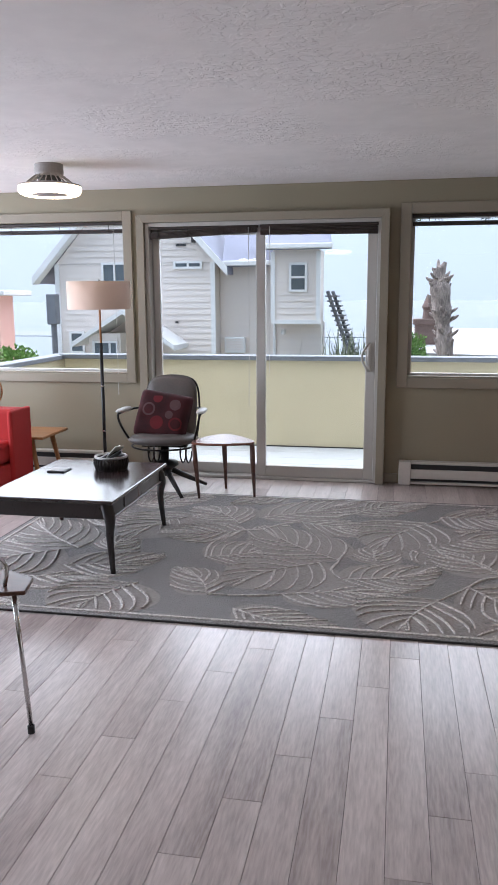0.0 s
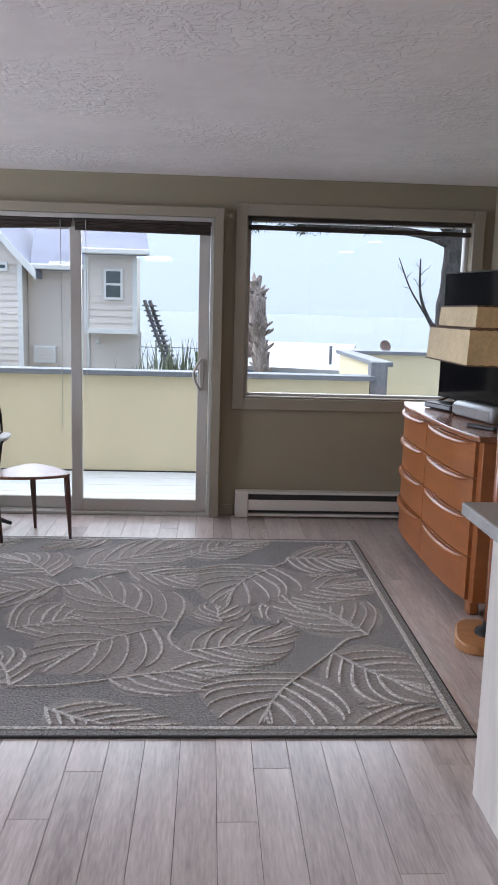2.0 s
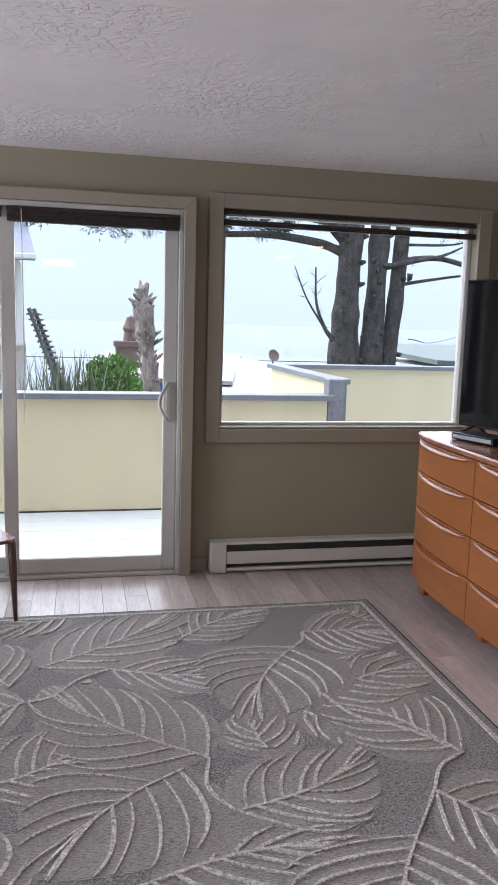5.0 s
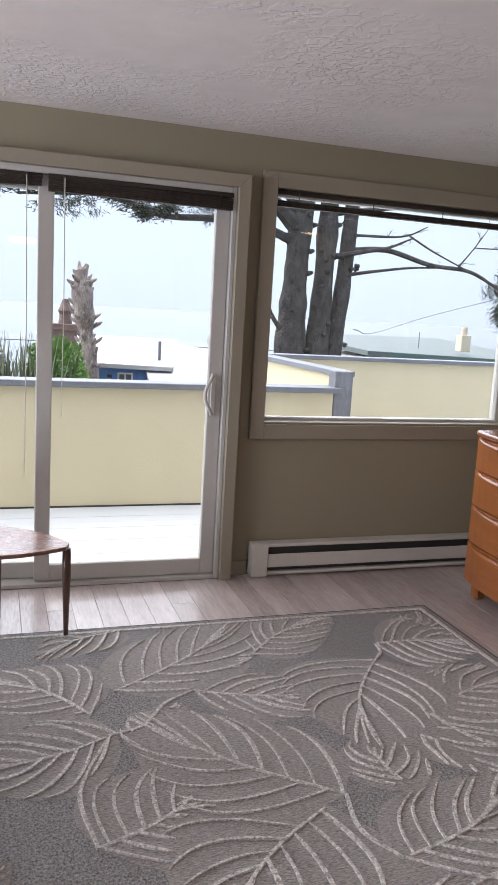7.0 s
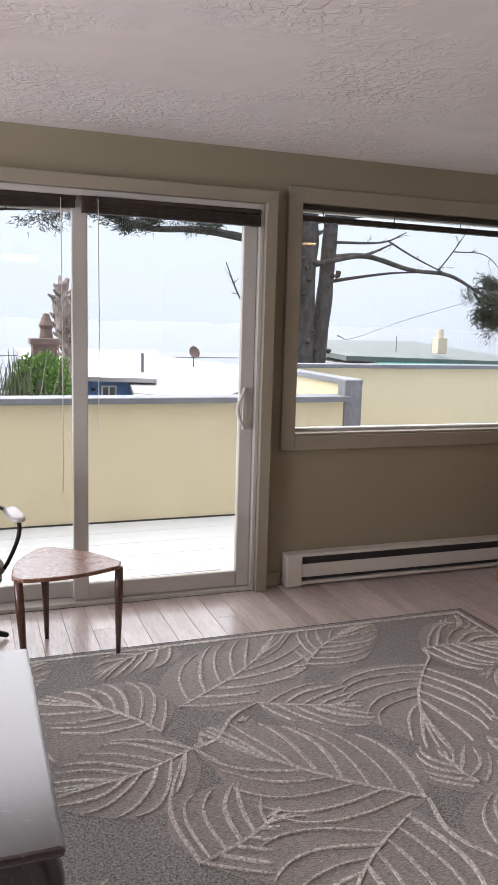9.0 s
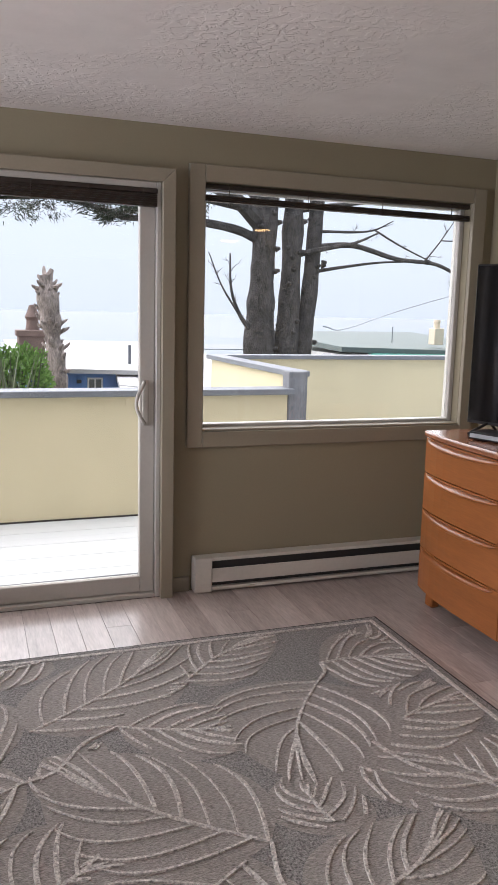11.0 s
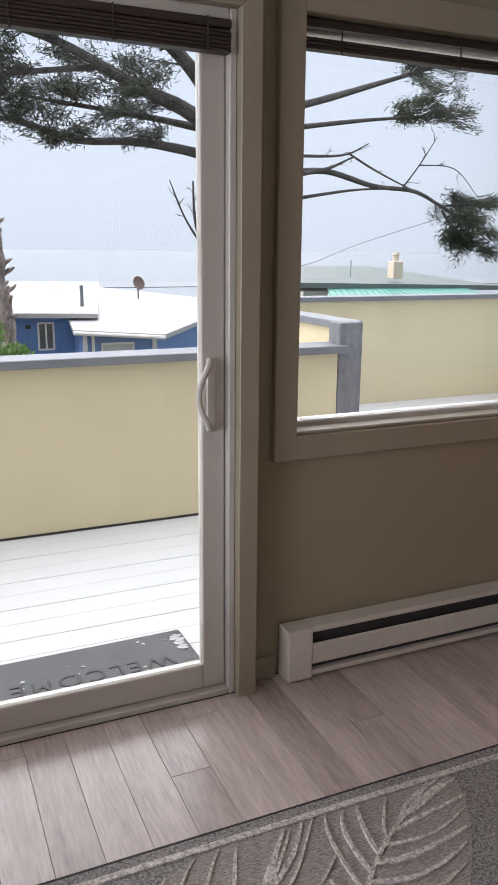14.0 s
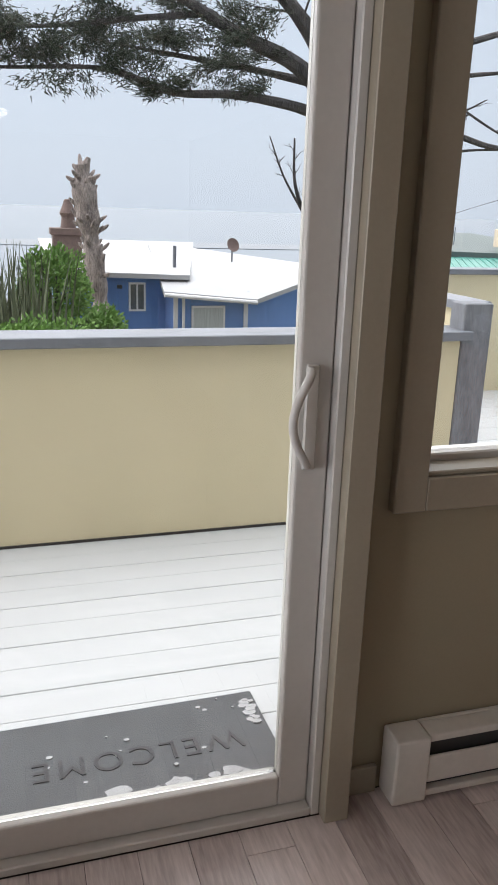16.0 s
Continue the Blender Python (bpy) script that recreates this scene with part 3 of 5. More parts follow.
for way in ([(-0.90, 4.68), (-0.78, 4.72), (-0.68, 4.85), (-0.56, 4.92)], [(-0.27, 4.22), (-0.30, 4.06), (-0.24, 3.93)], [(0.24, 5.03), (0.30, 5.10), (0.31, 5.17)], [(0.57, 4.11), (0.46, 4.05), (0.38, 3.93), (0.24, 3.74)], [(-0.51, 3.68), (-0.66, 3.64), (-0.86, 3.62)], [(-1.0, 4.15), (-1.02, 4.4), (-0.90, 4.68)], [(0.23, 4.58), (0.30, 4.40), (0.45, 4.28), (0.57, 4.11)]):
    ribbon(veins, curve_pts([(x, y, 0) for x, y in way], 8), 0.0075, RZ, 0.0065)
tagged(part("leaf_weave", leafs, M_RUGLEAF, rug, "flat woven leaf bodies"), kind="stuff")
tagged(part("vein_relief", veins, M_RUGLITE, rug, "raised pale leaf veins"), kind="stuff")
bl = bmesh.new()
B0, B1 = 0.038, 0.056
for a in ((RX0 + B0, RX1 - B0, RY0 + B0, RY0 + B1), (RX0 + B0, RX1 - B0, RY1 - B1, RY1 - B0), (RX0 + B0, RX0 + B1, RY0 + B1, RY1 - B1), (RX1 - B1, RX1 - B0, RY0 + B1, RY1 - B1)):
    box(*a, RZ - 0.001, RZ + 0.004, 0.001, 1, bl)
part("border_line", bl, M_RUGLITE, rug, "pale raised border line")

# ---------- furniture ----------
# coffee table
CX0, CX1, CY0, CY1, CZ = -2.11, -1.385, 3.78, 4.745, 0.405
ct = thing("coffee_table", "dark espresso wooden coffee table with glossy top on the rug", "coffee table")
cxm, cym = (CX0 + CX1) / 2, (CY0 + CY1) / 2
outline = []
for cx, cy, sx, sy in ((CX1, CY0, 1, -1), (CX1, CY1, 1, 1), (CX0, CY1, -1, 1), (CX0, CY0, -1, -1)):
    outline.append((cx, cy))
part("tabletop", prism(outline, CZ - 0.022, CZ, 0.009), M_ESPTOP, ct)
for nm, a in (("apron", (CX0 + 0.05, CX1 - 0.05, CY0 + 0.03, CY0 + 0.05)), ("apron", (CX0 + 0.05, CX1 - 0.05, CY1 - 0.05, CY1 - 0.03)), ("apron", (CX0 + 0.03, CX0 + 0.05, CY0 + 0.05, CY1 - 0.05)), ("apron", (CX1 - 0.05, CX1 - 0.03, CY0 + 0.05, CY1 - 0.05))):
    part(nm, box(*a, CZ - 0.105, CZ - 0.024, 0.003), M_ESPRESSO, ct)
dr = part("drawer_front", box(CX1 - 0.031, CX1 - 0.024, CY0 + 0.25, CY1 - 0.1, CZ - 0.095, CZ - 0.03, 0.003), M_ESPRESSO, ct)
part("groove", box(CX1 - 0.0245, CX1 - 0.022, cym - 0.01, cym + 0.01, CZ - 0.095, CZ - 0.03), M_WALNUT, ct)
part("side_rail", box(CX1 - 0.032, CX1 - 0.018, CY0 + 0.05, CY1 - 0.05, CZ - 0.112, CZ - 0.1, 0.004), M_WALNUT, ct)
for sx, cx in ((-1, CX0 + 0.04), (1, CX1 - 0.04)):
    for sy, cy in ((-1, CY0 + 0.045), (1, CY1 - 0.045)):
        bm = tube(curve_pts([(cx - sx * 0.012, cy - sy * 0.012, CZ - 0.023), (cx + sx * 0.012, cy + sy * 0.006, CZ - 0.11), (cx + sx * 0.006, cy, 0.2), (cx + sx * 0.022, cy + sy * 0.014, RZ)], 5), [0.034] * 4 + [0.033, 0.03, 0.027, 0.025, 0.023, 0.022, 0.02, 0.019, 0.018, 0.016, 0.015, 0.014], 8)
        part("leg", bm, M_ESPRESSO, ct, smooth=True)
# coaster on the table
co = thing("coaster", "dark square coaster with pale centre on the coffee table", "coaster", at=(-1.955, 4.42, CZ))
part("base", box(-0.055, 0.055, -0.055, 0.055, 0, 0.008, 0.002), M_BLACK, co)
part("tile", box(-0.046, 0.046, -0.046, 0.046, 0.008, 0.0105), M_COUNTER, co)
# basket with remotes
bk = thing("basket", "round dark woven basket holding remotes and papers", "basket", at=(-1.665, 4.52, CZ))
wb = bmesh.new()
lathe([(0, 0.001), (0.085, 0.001), (0.094, 0.02), (0.098, 0.05), (0.094, 0.075), (0.086, 0.075), (0.086, 0.012), (0, 0.012)], 36, (0, 0, 0), wb)
part("bowl", wb, M_WICKER, bk, smooth=True)
for k in range(30):
    a = 2 * math.pi * k / 30
    part("stave", tube([(0.09 * math.cos(a), 0.09 * math.sin(a), 0.004), (0.102 * math.cos(a), 0.102 * math.sin(a), 0.04), (0.097 * math.cos(a), 0.097 * math.sin(a), 0.072)], 0.005, 6), M_WICKER, bk)
part("rim", tube([(0.092 * math.cos(2 * math.pi * k / 28), 0.092 * math.sin(2 * math.pi * k / 28), 0.078) for k in range(29)], 0.008, 8), M_ARM, bk, "pale wrapped rim", True)
for i, (x, y, rx, ry, rz, m) in enumerate(((-0.01, 0.02, 0, -38, 20, M_PAPER), (0.012, 0.0, 10, -48, -10, M_PAPER), (-0.03, -0.02, 5, -25, 30, M_BLACK), (0.01, -0.03, -4, -30, 12, M_BLACK))):
    o = obj("folded_paper" if m is M_PAPER else "remote_control", box(-0.075, 0.075, -0.025 if m is M_BLACK else -0.045, 0.025 if m is M_BLACK else 0.045, -0.008 if m is M_BLACK else -0.003, 0.008 if m is M_BLACK else 0.003, 0.002), m)
    o.matrix_world = pose(-1.665 + x, 4.52 + y, CZ + 0.078 + 0.008 * (i < 2), rx, -ry, rz + 180)
    tagged(o, "folded white paper standing in the basket" if m is M_PAPER else "black remote control lying in the basket", "paper" if m is M_PAPER else "remote", "basket contents")

# triangular side table
st = thing("side_table", "small walnut triangular side table with three tapered legs", "side table")
A, B, C = Vector((-1.40, 5.345, 0)), Vector((-0.945, 5.435, 0)), Vector((-1.25, 5.775, 0))
outl = []
cen = (A + B + C) / 3
for P, Q in ((A, B), (B, C), (C, A)):
    nrm = Vector(((Q - P).y, -(Q - P).x, 0)).normalized()
    for k in range(1, 12):
        u = k / 12
        p = P.lerp(Q, u) + nrm * 0.045 * math.sin(math.pi * u)
        outl.append((p.x, p.y))
part("tabletop", prism(outl, 0.405, 0.422, 0.004), M_TABLETOP, st)
for P, q in ((A, (-1.352, 5.405, 0.0105)), (B, (-0.968, 5.498, 0.0105)), (C, (-1.235, 5.765, 0.0))):
    t = P.lerp(cen, 0.12)
    part("leg", tube([(t.x, t.y, 0.406), (t.x * 0.7 + q[0] * 0.3, t.y * 0.7 + q[1] * 0.3, 0.28), q], [0.017, 0.018, 0.009], 12), M_WALNUT, st, smooth=True)

# swivel armchair
ch = thing("swivel_armchair", "grey vinyl swivel armchair with wire arms, by the glass door", "armchair", at=(-1.665, 5.62, 0), rz=2)


def cushion(w, d, t, seg=14, puff=1.0, round_=3.0):
    bm = bmesh.new()
    top, bot = {}, {}
    for i in range(seg + 1):
        for j in range(seg + 1):
            u, v = 2 * i / seg - 1, 2 * j / seg - 1
            r = max(abs(u), abs(v))
            q = (abs(u) ** round_ + abs(v) ** round_) ** (1 / round_)
            s = r / q if q else 1
            h = t / 2 * max(0.0, 1 - r ** 4) ** 0.5 * puff
            wob = 0.004 * noise.noise(Vector((u * 3, v * 3, t * 50)))
            top[i, j] = bm.verts.new((u * s * w / 2, v * s * d / 2, h + wob))
            bot[i, j] = top[i, j] if i in (0, seg) or j in (0, seg) else bm.verts.new((u * s * w / 2, v * s * d / 2, -h))
    for i in range(seg):
        for j in range(seg):
            bm.faces.new((top[i, j], top[i + 1, j], top[i + 1, j + 1], top[i, j + 1]))
            bm.faces.new((bot[i, j], bot[i, j + 1], bot[i + 1, j + 1], bot[i + 1, j]))
    return bm


seat = part("seat_cushion", cushion(0.50, 0.48, 0.085), M_LEATHER, ch, smooth=True)
seat.matrix_basis = pose(0, -0.02, 0.40, -4)
back = part("backrest", cushion(0.40, 0.53, 0.07, 16, 1.0, 4.0), M_LEATHER, ch, smooth=True)
back.matrix_basis = pose(0, 0.21, 0.58, 76)
part("back_frame", tube(curve_pts([(-0.20, 0.19, 0.36), (-0.215, 0.24, 0.6), (-0.17, 0.29, 0.79), (0, 0.30, 0.835), (0.17, 0.29, 0.79), (0.215, 0.24, 0.6), (0.20, 0.19, 0.36)], 6), 0.008, 8), M_IRON, ch, smooth=True)
for s in (-1, 1):
    arm = part("armrest", cushion(0.07, 0.26, 0.028, 8), M_ARM, ch, "pale padded armrest", True)
    arm.matrix_basis = pose(s * 0.292, -0.03, 0.612, 0, 0, s * 4)
    part("arm_wire", tube(curve_pts([(s * 0.205, 0.22, 0.60), (s * 0.265, 0.12, 0.60), (s * 0.295, -0.05, 0.598), (s * 0.30, -0.15, 0.59), (s * 0.285, -0.15, 0.52), (s * 0.24, -0.08, 0.40), (s * 0.2, -0.02, 0.37)], 6), 0.0085, 8), M_IRON, ch, smooth=True)
    part("spring_coil", tube([(s * 0.12 + 0.003 * k, -0.05 + 0.045 * math.cos(k * 0.45), 0.285 + 0.055 * math.sin(k * 0.45)) for k in range(30)], 0.006, 6), M_IRON, ch, "dark coiled tilt spring", True)
part("seat_wire", tube([(0.235 * math.cos(a) , -0.02 + 0.22 * math.sin(a), 0.352) for a in (2 * math.pi * k / 28 for k in range(29))], 0.007, 6), M_IRON, ch, smooth=True)
part("swivel_hub", lathe([(0, 0.35), (0.03, 0.35), (0.03, 0.24), (0.095, 0.225), (0.10, 0.20), (0.06, 0.175), (0.03, 0.12), (0.0, 0.12)], 24), M_IRON, ch, smooth=True)
part("hub_bracket", box(-0.17, 0.17, -0.025, 0.025, 0.335, 0.352, 0.004), M_IRON, ch)
for a in (35, 125, 215, 305):
    c, s = math.cos(radians(a)), math.sin(radians(a))
    part("foot", tube([(0.03 * c, 0.03 * s, 0.17), (0.15 * c, 0.15 * s, 0.105), (0.33 * c, 0.33 * s, 0.014 if s > 0 else 0.02)], [0.022, 0.02, 0.012], 8), M_IRON, ch, smooth=True)
pil = thing("throw_pillow", "maroon throw pillow with red and pale circles on the armchair", "pillow", at=(-1.675, 5.635, 0.565), rz=2)
pb = part("cover", cushion(0.40, 0.35, 0.13, 18, 1.0, 14.0), M_PILLOW, pil, smooth=True)
pb.matrix_basis = pose(0, 0, 0, 68, 0, 0) @ Matrix.Rotation(radians(-9), 4, "Z")
for x, z, r, m, ring in ((-0.10, 0.02, 0.05, M_PINK, True), (0.09, 0.08, 0.042, M_PINK, False), (-0.05, 0.11, 0.035, M_REDMOTIF, False), (0.06, 0.0, 0.03, M_PINK, False), (-0.02, -0.07, 0.05, M_REDMOTIF, False), (0.12, -0.06, 0.05, M_REDMOTIF, True)):
    bm = bmesh.new()
    prof = []
    for k in range(25):
        a = 2 * math.pi * k / 24
        prof.append((x + r * math.cos(a), z + r * math.sin(a)))

    def lift(px, pz):
        u, v = min(1, abs(px) / 0.19), min(1, abs(pz) / 0.165)
        return 0.065 * max(0.0, 1 - max(u, v) ** 4) ** 0.5 + 0.0045
    inner = 0.72 if ring else 0.0
    o1 = [bm.verts.new((px, pz, lift(px, pz))) for px, pz in prof[:-1]]
    mid = [bm.verts.new((x + (px - x) * 0.6, z + (pz - z) * 0.6, lift(x + (px - x) * 0.6, z + (pz - z) * 0.6))) for px, pz in prof[:-1]] if not ring else [bm.verts.new((x + (px - x) * inner, z + (pz - z) * inner, lift(x + (px - x) * inner, z + (pz - z) * inner))) for px, pz in prof[:-1]]
    for k in range(24):
        bm.faces.new((o1[k], o1[(k + 1) % 24], mid[(k + 1) % 24], mid[k]))
    if not ring:
        bm.faces.new(mid)
    part("motif", bm, m, pil).matrix_basis = pb.matrix_basis

# floor lamp with drum shade
fl = thing("floor_lamp", "black floor lamp with linen drum shade behind the coffee table", "lamp", at=(-2.105, 5.55, 0))
part("base", lathe([(0, 0), (0.14, 0), (0.14, 0.015), (0.12, 0.025), (0.012, 0.03), (0, 0.03)], 36), M_IRON, fl, smooth=False)
part("pole", tube([(0, 0, 0.03), (0, 0, 1.10)], 0.0125, 12), M_BLACK, fl, smooth=True)
part("upper_pole", tube([(0, 0, 1.10), (0, 0, 1.45)], 0.008, 12), M_OAK, fl, "slim brass-toned upper pole", True)
for z in (0.45, 0.78):
    part("collar", lathe([(0.0126, 0), (0.0145, 0.003), (0.0145, 0.009), (0.0126, 0.012)], 16, (0, 0, z)), M_CHROME, fl)
part("shade", lathe([(0.225, 0), (0.226, 0.195), (0.222, 0.195), (0.221, 0)], 48, (0, 0, 1.34)), M_SHADE, fl, "peach linen drum shade", True)
part("finial", lathe([(0, 0), (0.012, 0.0), (0.012, 0.012), (0.004, 0.02), (0, 0.022)], 12, (0, 0, 1.53)), M_CHROME, fl)
part("spider", tube([(-0.222, 0, 1.522), (0, 0, 1.53), (0.222, 0, 1.522)], 0.0025, 6), M_CHROME, fl)
part("harp", tube([(0, 0, 1.44), (0, 0, 1.531)], 0.004, 6), M_CHROME, fl)

# red sofa
so = thing("sofa", "red upholstered sofa with square end", "sofa")
SX0, SX1 = -4.35, -2.66
part("base", box(SX0, SX1, 4.82, 5.42, 0.09, 0.27, 0.02, 2), M_RED, so)
part("seat_cushion", box(SX0 + 0.005, SX1 - 0.012, 4.78, 5.26, 0.272, 0.425, 0.035, 3), M_RED, so)
part("backrest", box(SX0, SX1 - 0.012, 5.262, 5.44, 0.272, 0.64, 0.03, 3), M_RED, so)
part("end_panel", box(SX1 - 0.01, SX1 + 0.03, 5.15, 5.45, 0.09, 0.645, 0.015, 2), M_RED, so)
for x in (SX0 + 0.1, SX1 - 0.1):
    for y in (4.9, 5.36):
        part("foot", lathe([(0, 0), (0.016, 0), (0.024, 0.09), (0, 0.09)], 12, (x, y, 0)), M_WALNUT, so)

# end table with globe
et = thing("end_table", "light oak end table with splayed legs beside the sofa", "end table")
part("tabletop", box(-3.26, -2.56, 5.47, 5.93, 0.385, 0.407, 0.006, 2), M_OAK, et)
for sx, x in ((-1, -3.16), (1, -2.68)):
    for sy, y in ((-1, 5.53), (1, 5.87)):
        part("leg", tube([(x, y, 0.386), (x + sx * 0.075, y + sy * 0.03, 0)], [0.022, 0.014], 10), M_OAK, et, smooth=True)
gl = thing("globe", "desk globe on a brass arc stand on the end table", "globe", at=(-3.10, 5.66, 0.407))
bm = bmesh.new()
bmesh.ops.create_uvsphere(bm, u_segments=32, v_segments=20, radius=0.12)
part("sphere", bm, M_GLOBE, gl, smooth=True).matrix_basis = pose(0, 0, 0.32, 20)
part("meridian", tube([(0.135 * math.cos(a), 0, 0.32 + 0.135 * math.sin(a)) for a in (radians(-100 + 10 * k) for k in range(21))], 0.006, 8), M_OAK, gl, smooth=True)
part("stand", lathe([(0, 0), (0.07, 0), (0.07, 0.012), (0.02, 0.03), (0.01, 0.10), (0.012, 0.185), (0, 0.185)], 24), M_WALNUT, gl, smooth=True)

# small tray table near the entry
tt = thing("tray_table", "small wooden tray table with chrome legs and hoop", "table")
part("tabletop", prism([(-1.56, 2.18), (-1.13, 2.34), (-1.16, 2.46), (-1.28, 2.52), (-1.60, 2.45)], 0.485, 0.5, 0.004), M_WALNUT, tt)
part("hoop", tube(curve_pts([(-1.215, 2.37, 0.5), (-1.205, 2.37, 0.555), (-1.23, 2.375, 0.59), (-1.32, 2.40, 0.59), (-1.35, 2.41, 0.55), (-1.35, 2.41, 0.5)], 5), 0.007, 8), M_CHROME, tt, smooth=True)
for a, b in (((-1.18, 2.36), (-1.145, 2.355)), ((-1.5, 2.24), (-1.53, 2.2)), ((-1.55, 2.42), (-1.58, 2.46))):
    lg = part("leg", tube([(*a, 0.486), (*b, 0.02)], 0.008, 10), M_CHROME, tt, smooth=True)
    part("rubber_foot", lathe([(0, 0), (0.012, 0), (0.012, 0.026), (0.008, 0.03)], 12, (*b, 0)), M_BLACK, lg)
mg = obj("magazine", box(-0.1, 0.1, -0.07, 0.07, 0, 0.008, 0.002), M_PAPER)
mg.matrix_world = pose(-1.37, 2.37, 0.501, 0, 0, 20)
tagged(mg, "pale magazine lying on the tray table", "magazine")

# dresser, drawers with sculpted pulls
ds = thing("dresser", "honey maple eight-drawer dresser with bowed front and sculpted pulls", "dresser")
DX, DY0, DY1, DZ = 1.045, 4.30, 5.675, 0.87
DXB = 1.52


def bow(y):
    u = (y - DY0) / (DY1 - DY0) * 2 - 1
    return DX - 0.018 + 0.05 * u ** 4


def bowed(y0, y1, z0, z1, out, thick=0.02, n=10):
    pl = [(bow(y0 + (y1 - y0) * k / n) - out, y0 + (y1 - y0) * k / n) for k in range(n + 1)]
    pl += [(x + thick, y) for x, y in reversed(pl)]
    return prism(pl, z0, z1)


sh = [(bow(DY0 + (DY1 - DY0) * k / 16) + 0.012, DY0 + (DY1 - DY0) * k / 16) for k in range(17)] + [(DXB, DY1), (DXB, DY0)]
part("body", prism(sh, 0.085, DZ - 0.028, 0.004), M_MAPLE, ds)
sh = [(bow(DY0 + (DY1 - DY0) * k / 16) - 0.012, DY0 - 0.008 + (DY1 - DY0 + 0.016) * k / 16) for k in range(17)] + [(DXB + 0.005, DY1 + 0.008), (DXB + 0.005, DY0 - 0.008)]
part("top", prism(sh, DZ - 0.028, DZ, 0.008), M_MAPLETOP, ds, "reddish polished top")
rows_z = (0.09, 0.30, 0.49, 0.672, 0.84)
mid = DY0 + (DY1 - DY0) * 0.5
for (a, b) in ((DY0 + 0.035, mid - 0.003), (mid + 0.003, DY1 - 0.004)):
    for z0, z1 in zip(rows_z, rows_z[1:]):
        d = part("drawer", bowed(a, b, z0 + 0.003, z1 - 0.003, 0.004), M_MAPLE, ds)
        bm = bmesh.new()
        n, rows = 18, []
        m0, m1 = a + (b - a) * 0.06, b - (b - a) * 0.05
        for k in range(n + 1):
            u = k / n
            y = m0 + (m1 - m0) * u
            e = math.sin(math.pi * u) ** 0.5
            x = bow(y) - 0.0045
            zz = z1 - 0.010 - 0.018 * e
            w = 0.004 + 0.028 * e
            h = 0.006 + 0.012 * e
            rows.append([bm.verts.new(q) for q in ((x + 0.003, y, zz + h), (x - w * 0.6, y, zz + h * 0.6), (x - w, y, zz), (x - w * 0.75, y, zz - h * 0.35), (x + 0.003, y, zz - h * 0.2))])
        for p, q in zip(rows, rows[1:]):
            for k in range(5):
                bm.faces.new((p[k], p[(k + 1) % 5], q[(k + 1) % 5], q[k]))
        bm.faces.new(rows[0])
        bm.faces.new(rows[-1][::-1])
        bmesh.ops.recalc_face_normals(bm, faces=bm.faces[:])
        part("pull", bm, M_MAPLE, d, smooth=True)
for x, y in ((1.125, DY0 + 0.1), (1.125, DY1 - 0.06), (1.125, mid), (1.46, DY0 + 0.07), (1.46, DY1 - 0.06)):
    part("foot", box(x - 0.025, x + 0.025, y - 0.03, y + 0.03, 0, 0.087, 0.008), M_MAPLE, ds)

# television
tv = thing("television", "black flat-screen television standing on the dresser", "television", at=(1.40, 5.09, DZ), rz=-75.6)
part("back_shell", box(-0.53, 0.55, 0.006, 0.04, 0.06, 0.775, 0.008), M_BLACK, tv)
part("bezel", box(-0.55, 0.57, -0.006, 0.008, 0.045, 0.785, 0.003), M_BLACK, tv)
part("screen", box(-0.542, 0.562, -0.0085, -0.0062, 0.06, 0.777), M_SCREEN, tv, "glossy black screen")
for x in (-0.43, 0.38):
    part("stand_foot", tube([(x - 0.02, -0.11, 0.008), (x, 0.0, 0.055), (x, 0.01, 0.06), (x - 0.02, 0.09, 0.008)], 0.007, 8), M_BLACK, tv)
bx = thing("cable_box", "black set-top box on the dresser", "cable box", at=(1.22, 5.30, DZ), rz=-72)
part("case", box(-0.13, 0.13, -0.07, 0.07, 0.004, 0.038, 0.006, 2), M_BLACK, bx)
part("front_strip", box(-0.12, 0.12, -0.0725, -0.069, 0.012, 0.03), M_SILVER, bx)
spk = thing("soundbar", "short silver rounded speaker bar on the dresser", "speaker", at=(1.25, 4.87, DZ), rz=-78)
part("body", box(-0.20, 0.20, -0.045, 0.045, 0.004, 0.085, 0.03, 4), M_SILVER, spk, smooth=True)
part("grille", box(-0.18, 0.18, -0.0465, -0.0445, 0.02, 0.065), M_COUNTER, spk)
rc = thing("remote_control", "black remote control on the dresser", "remote", at=(1.17, 4.56, DZ), rz=-60)
part("body", box(-0.085, 0.085, -0.022, 0.022, 0, 0.016, 0.005, 2), M_BLACK, rc)
for k in range(6):
    part("button", box(-0.07 + 0.024 * k, -0.058 + 0.024 * k, -0.008, 0.008, 0.016, 0.018, 0.001), M_COUNTER, rc)

# wooden floor lamp with two-tier shade
def four_sided(profile):
    bm = lathe([(r * math.sqrt(2), z) for r, z in profile], 4)
    bmesh.ops.rotate(bm, verts=bm.verts[:], cent=(0, 0, 0), matrix=Matrix.Rotation(math.pi / 4, 3, "Z"))
    return bm


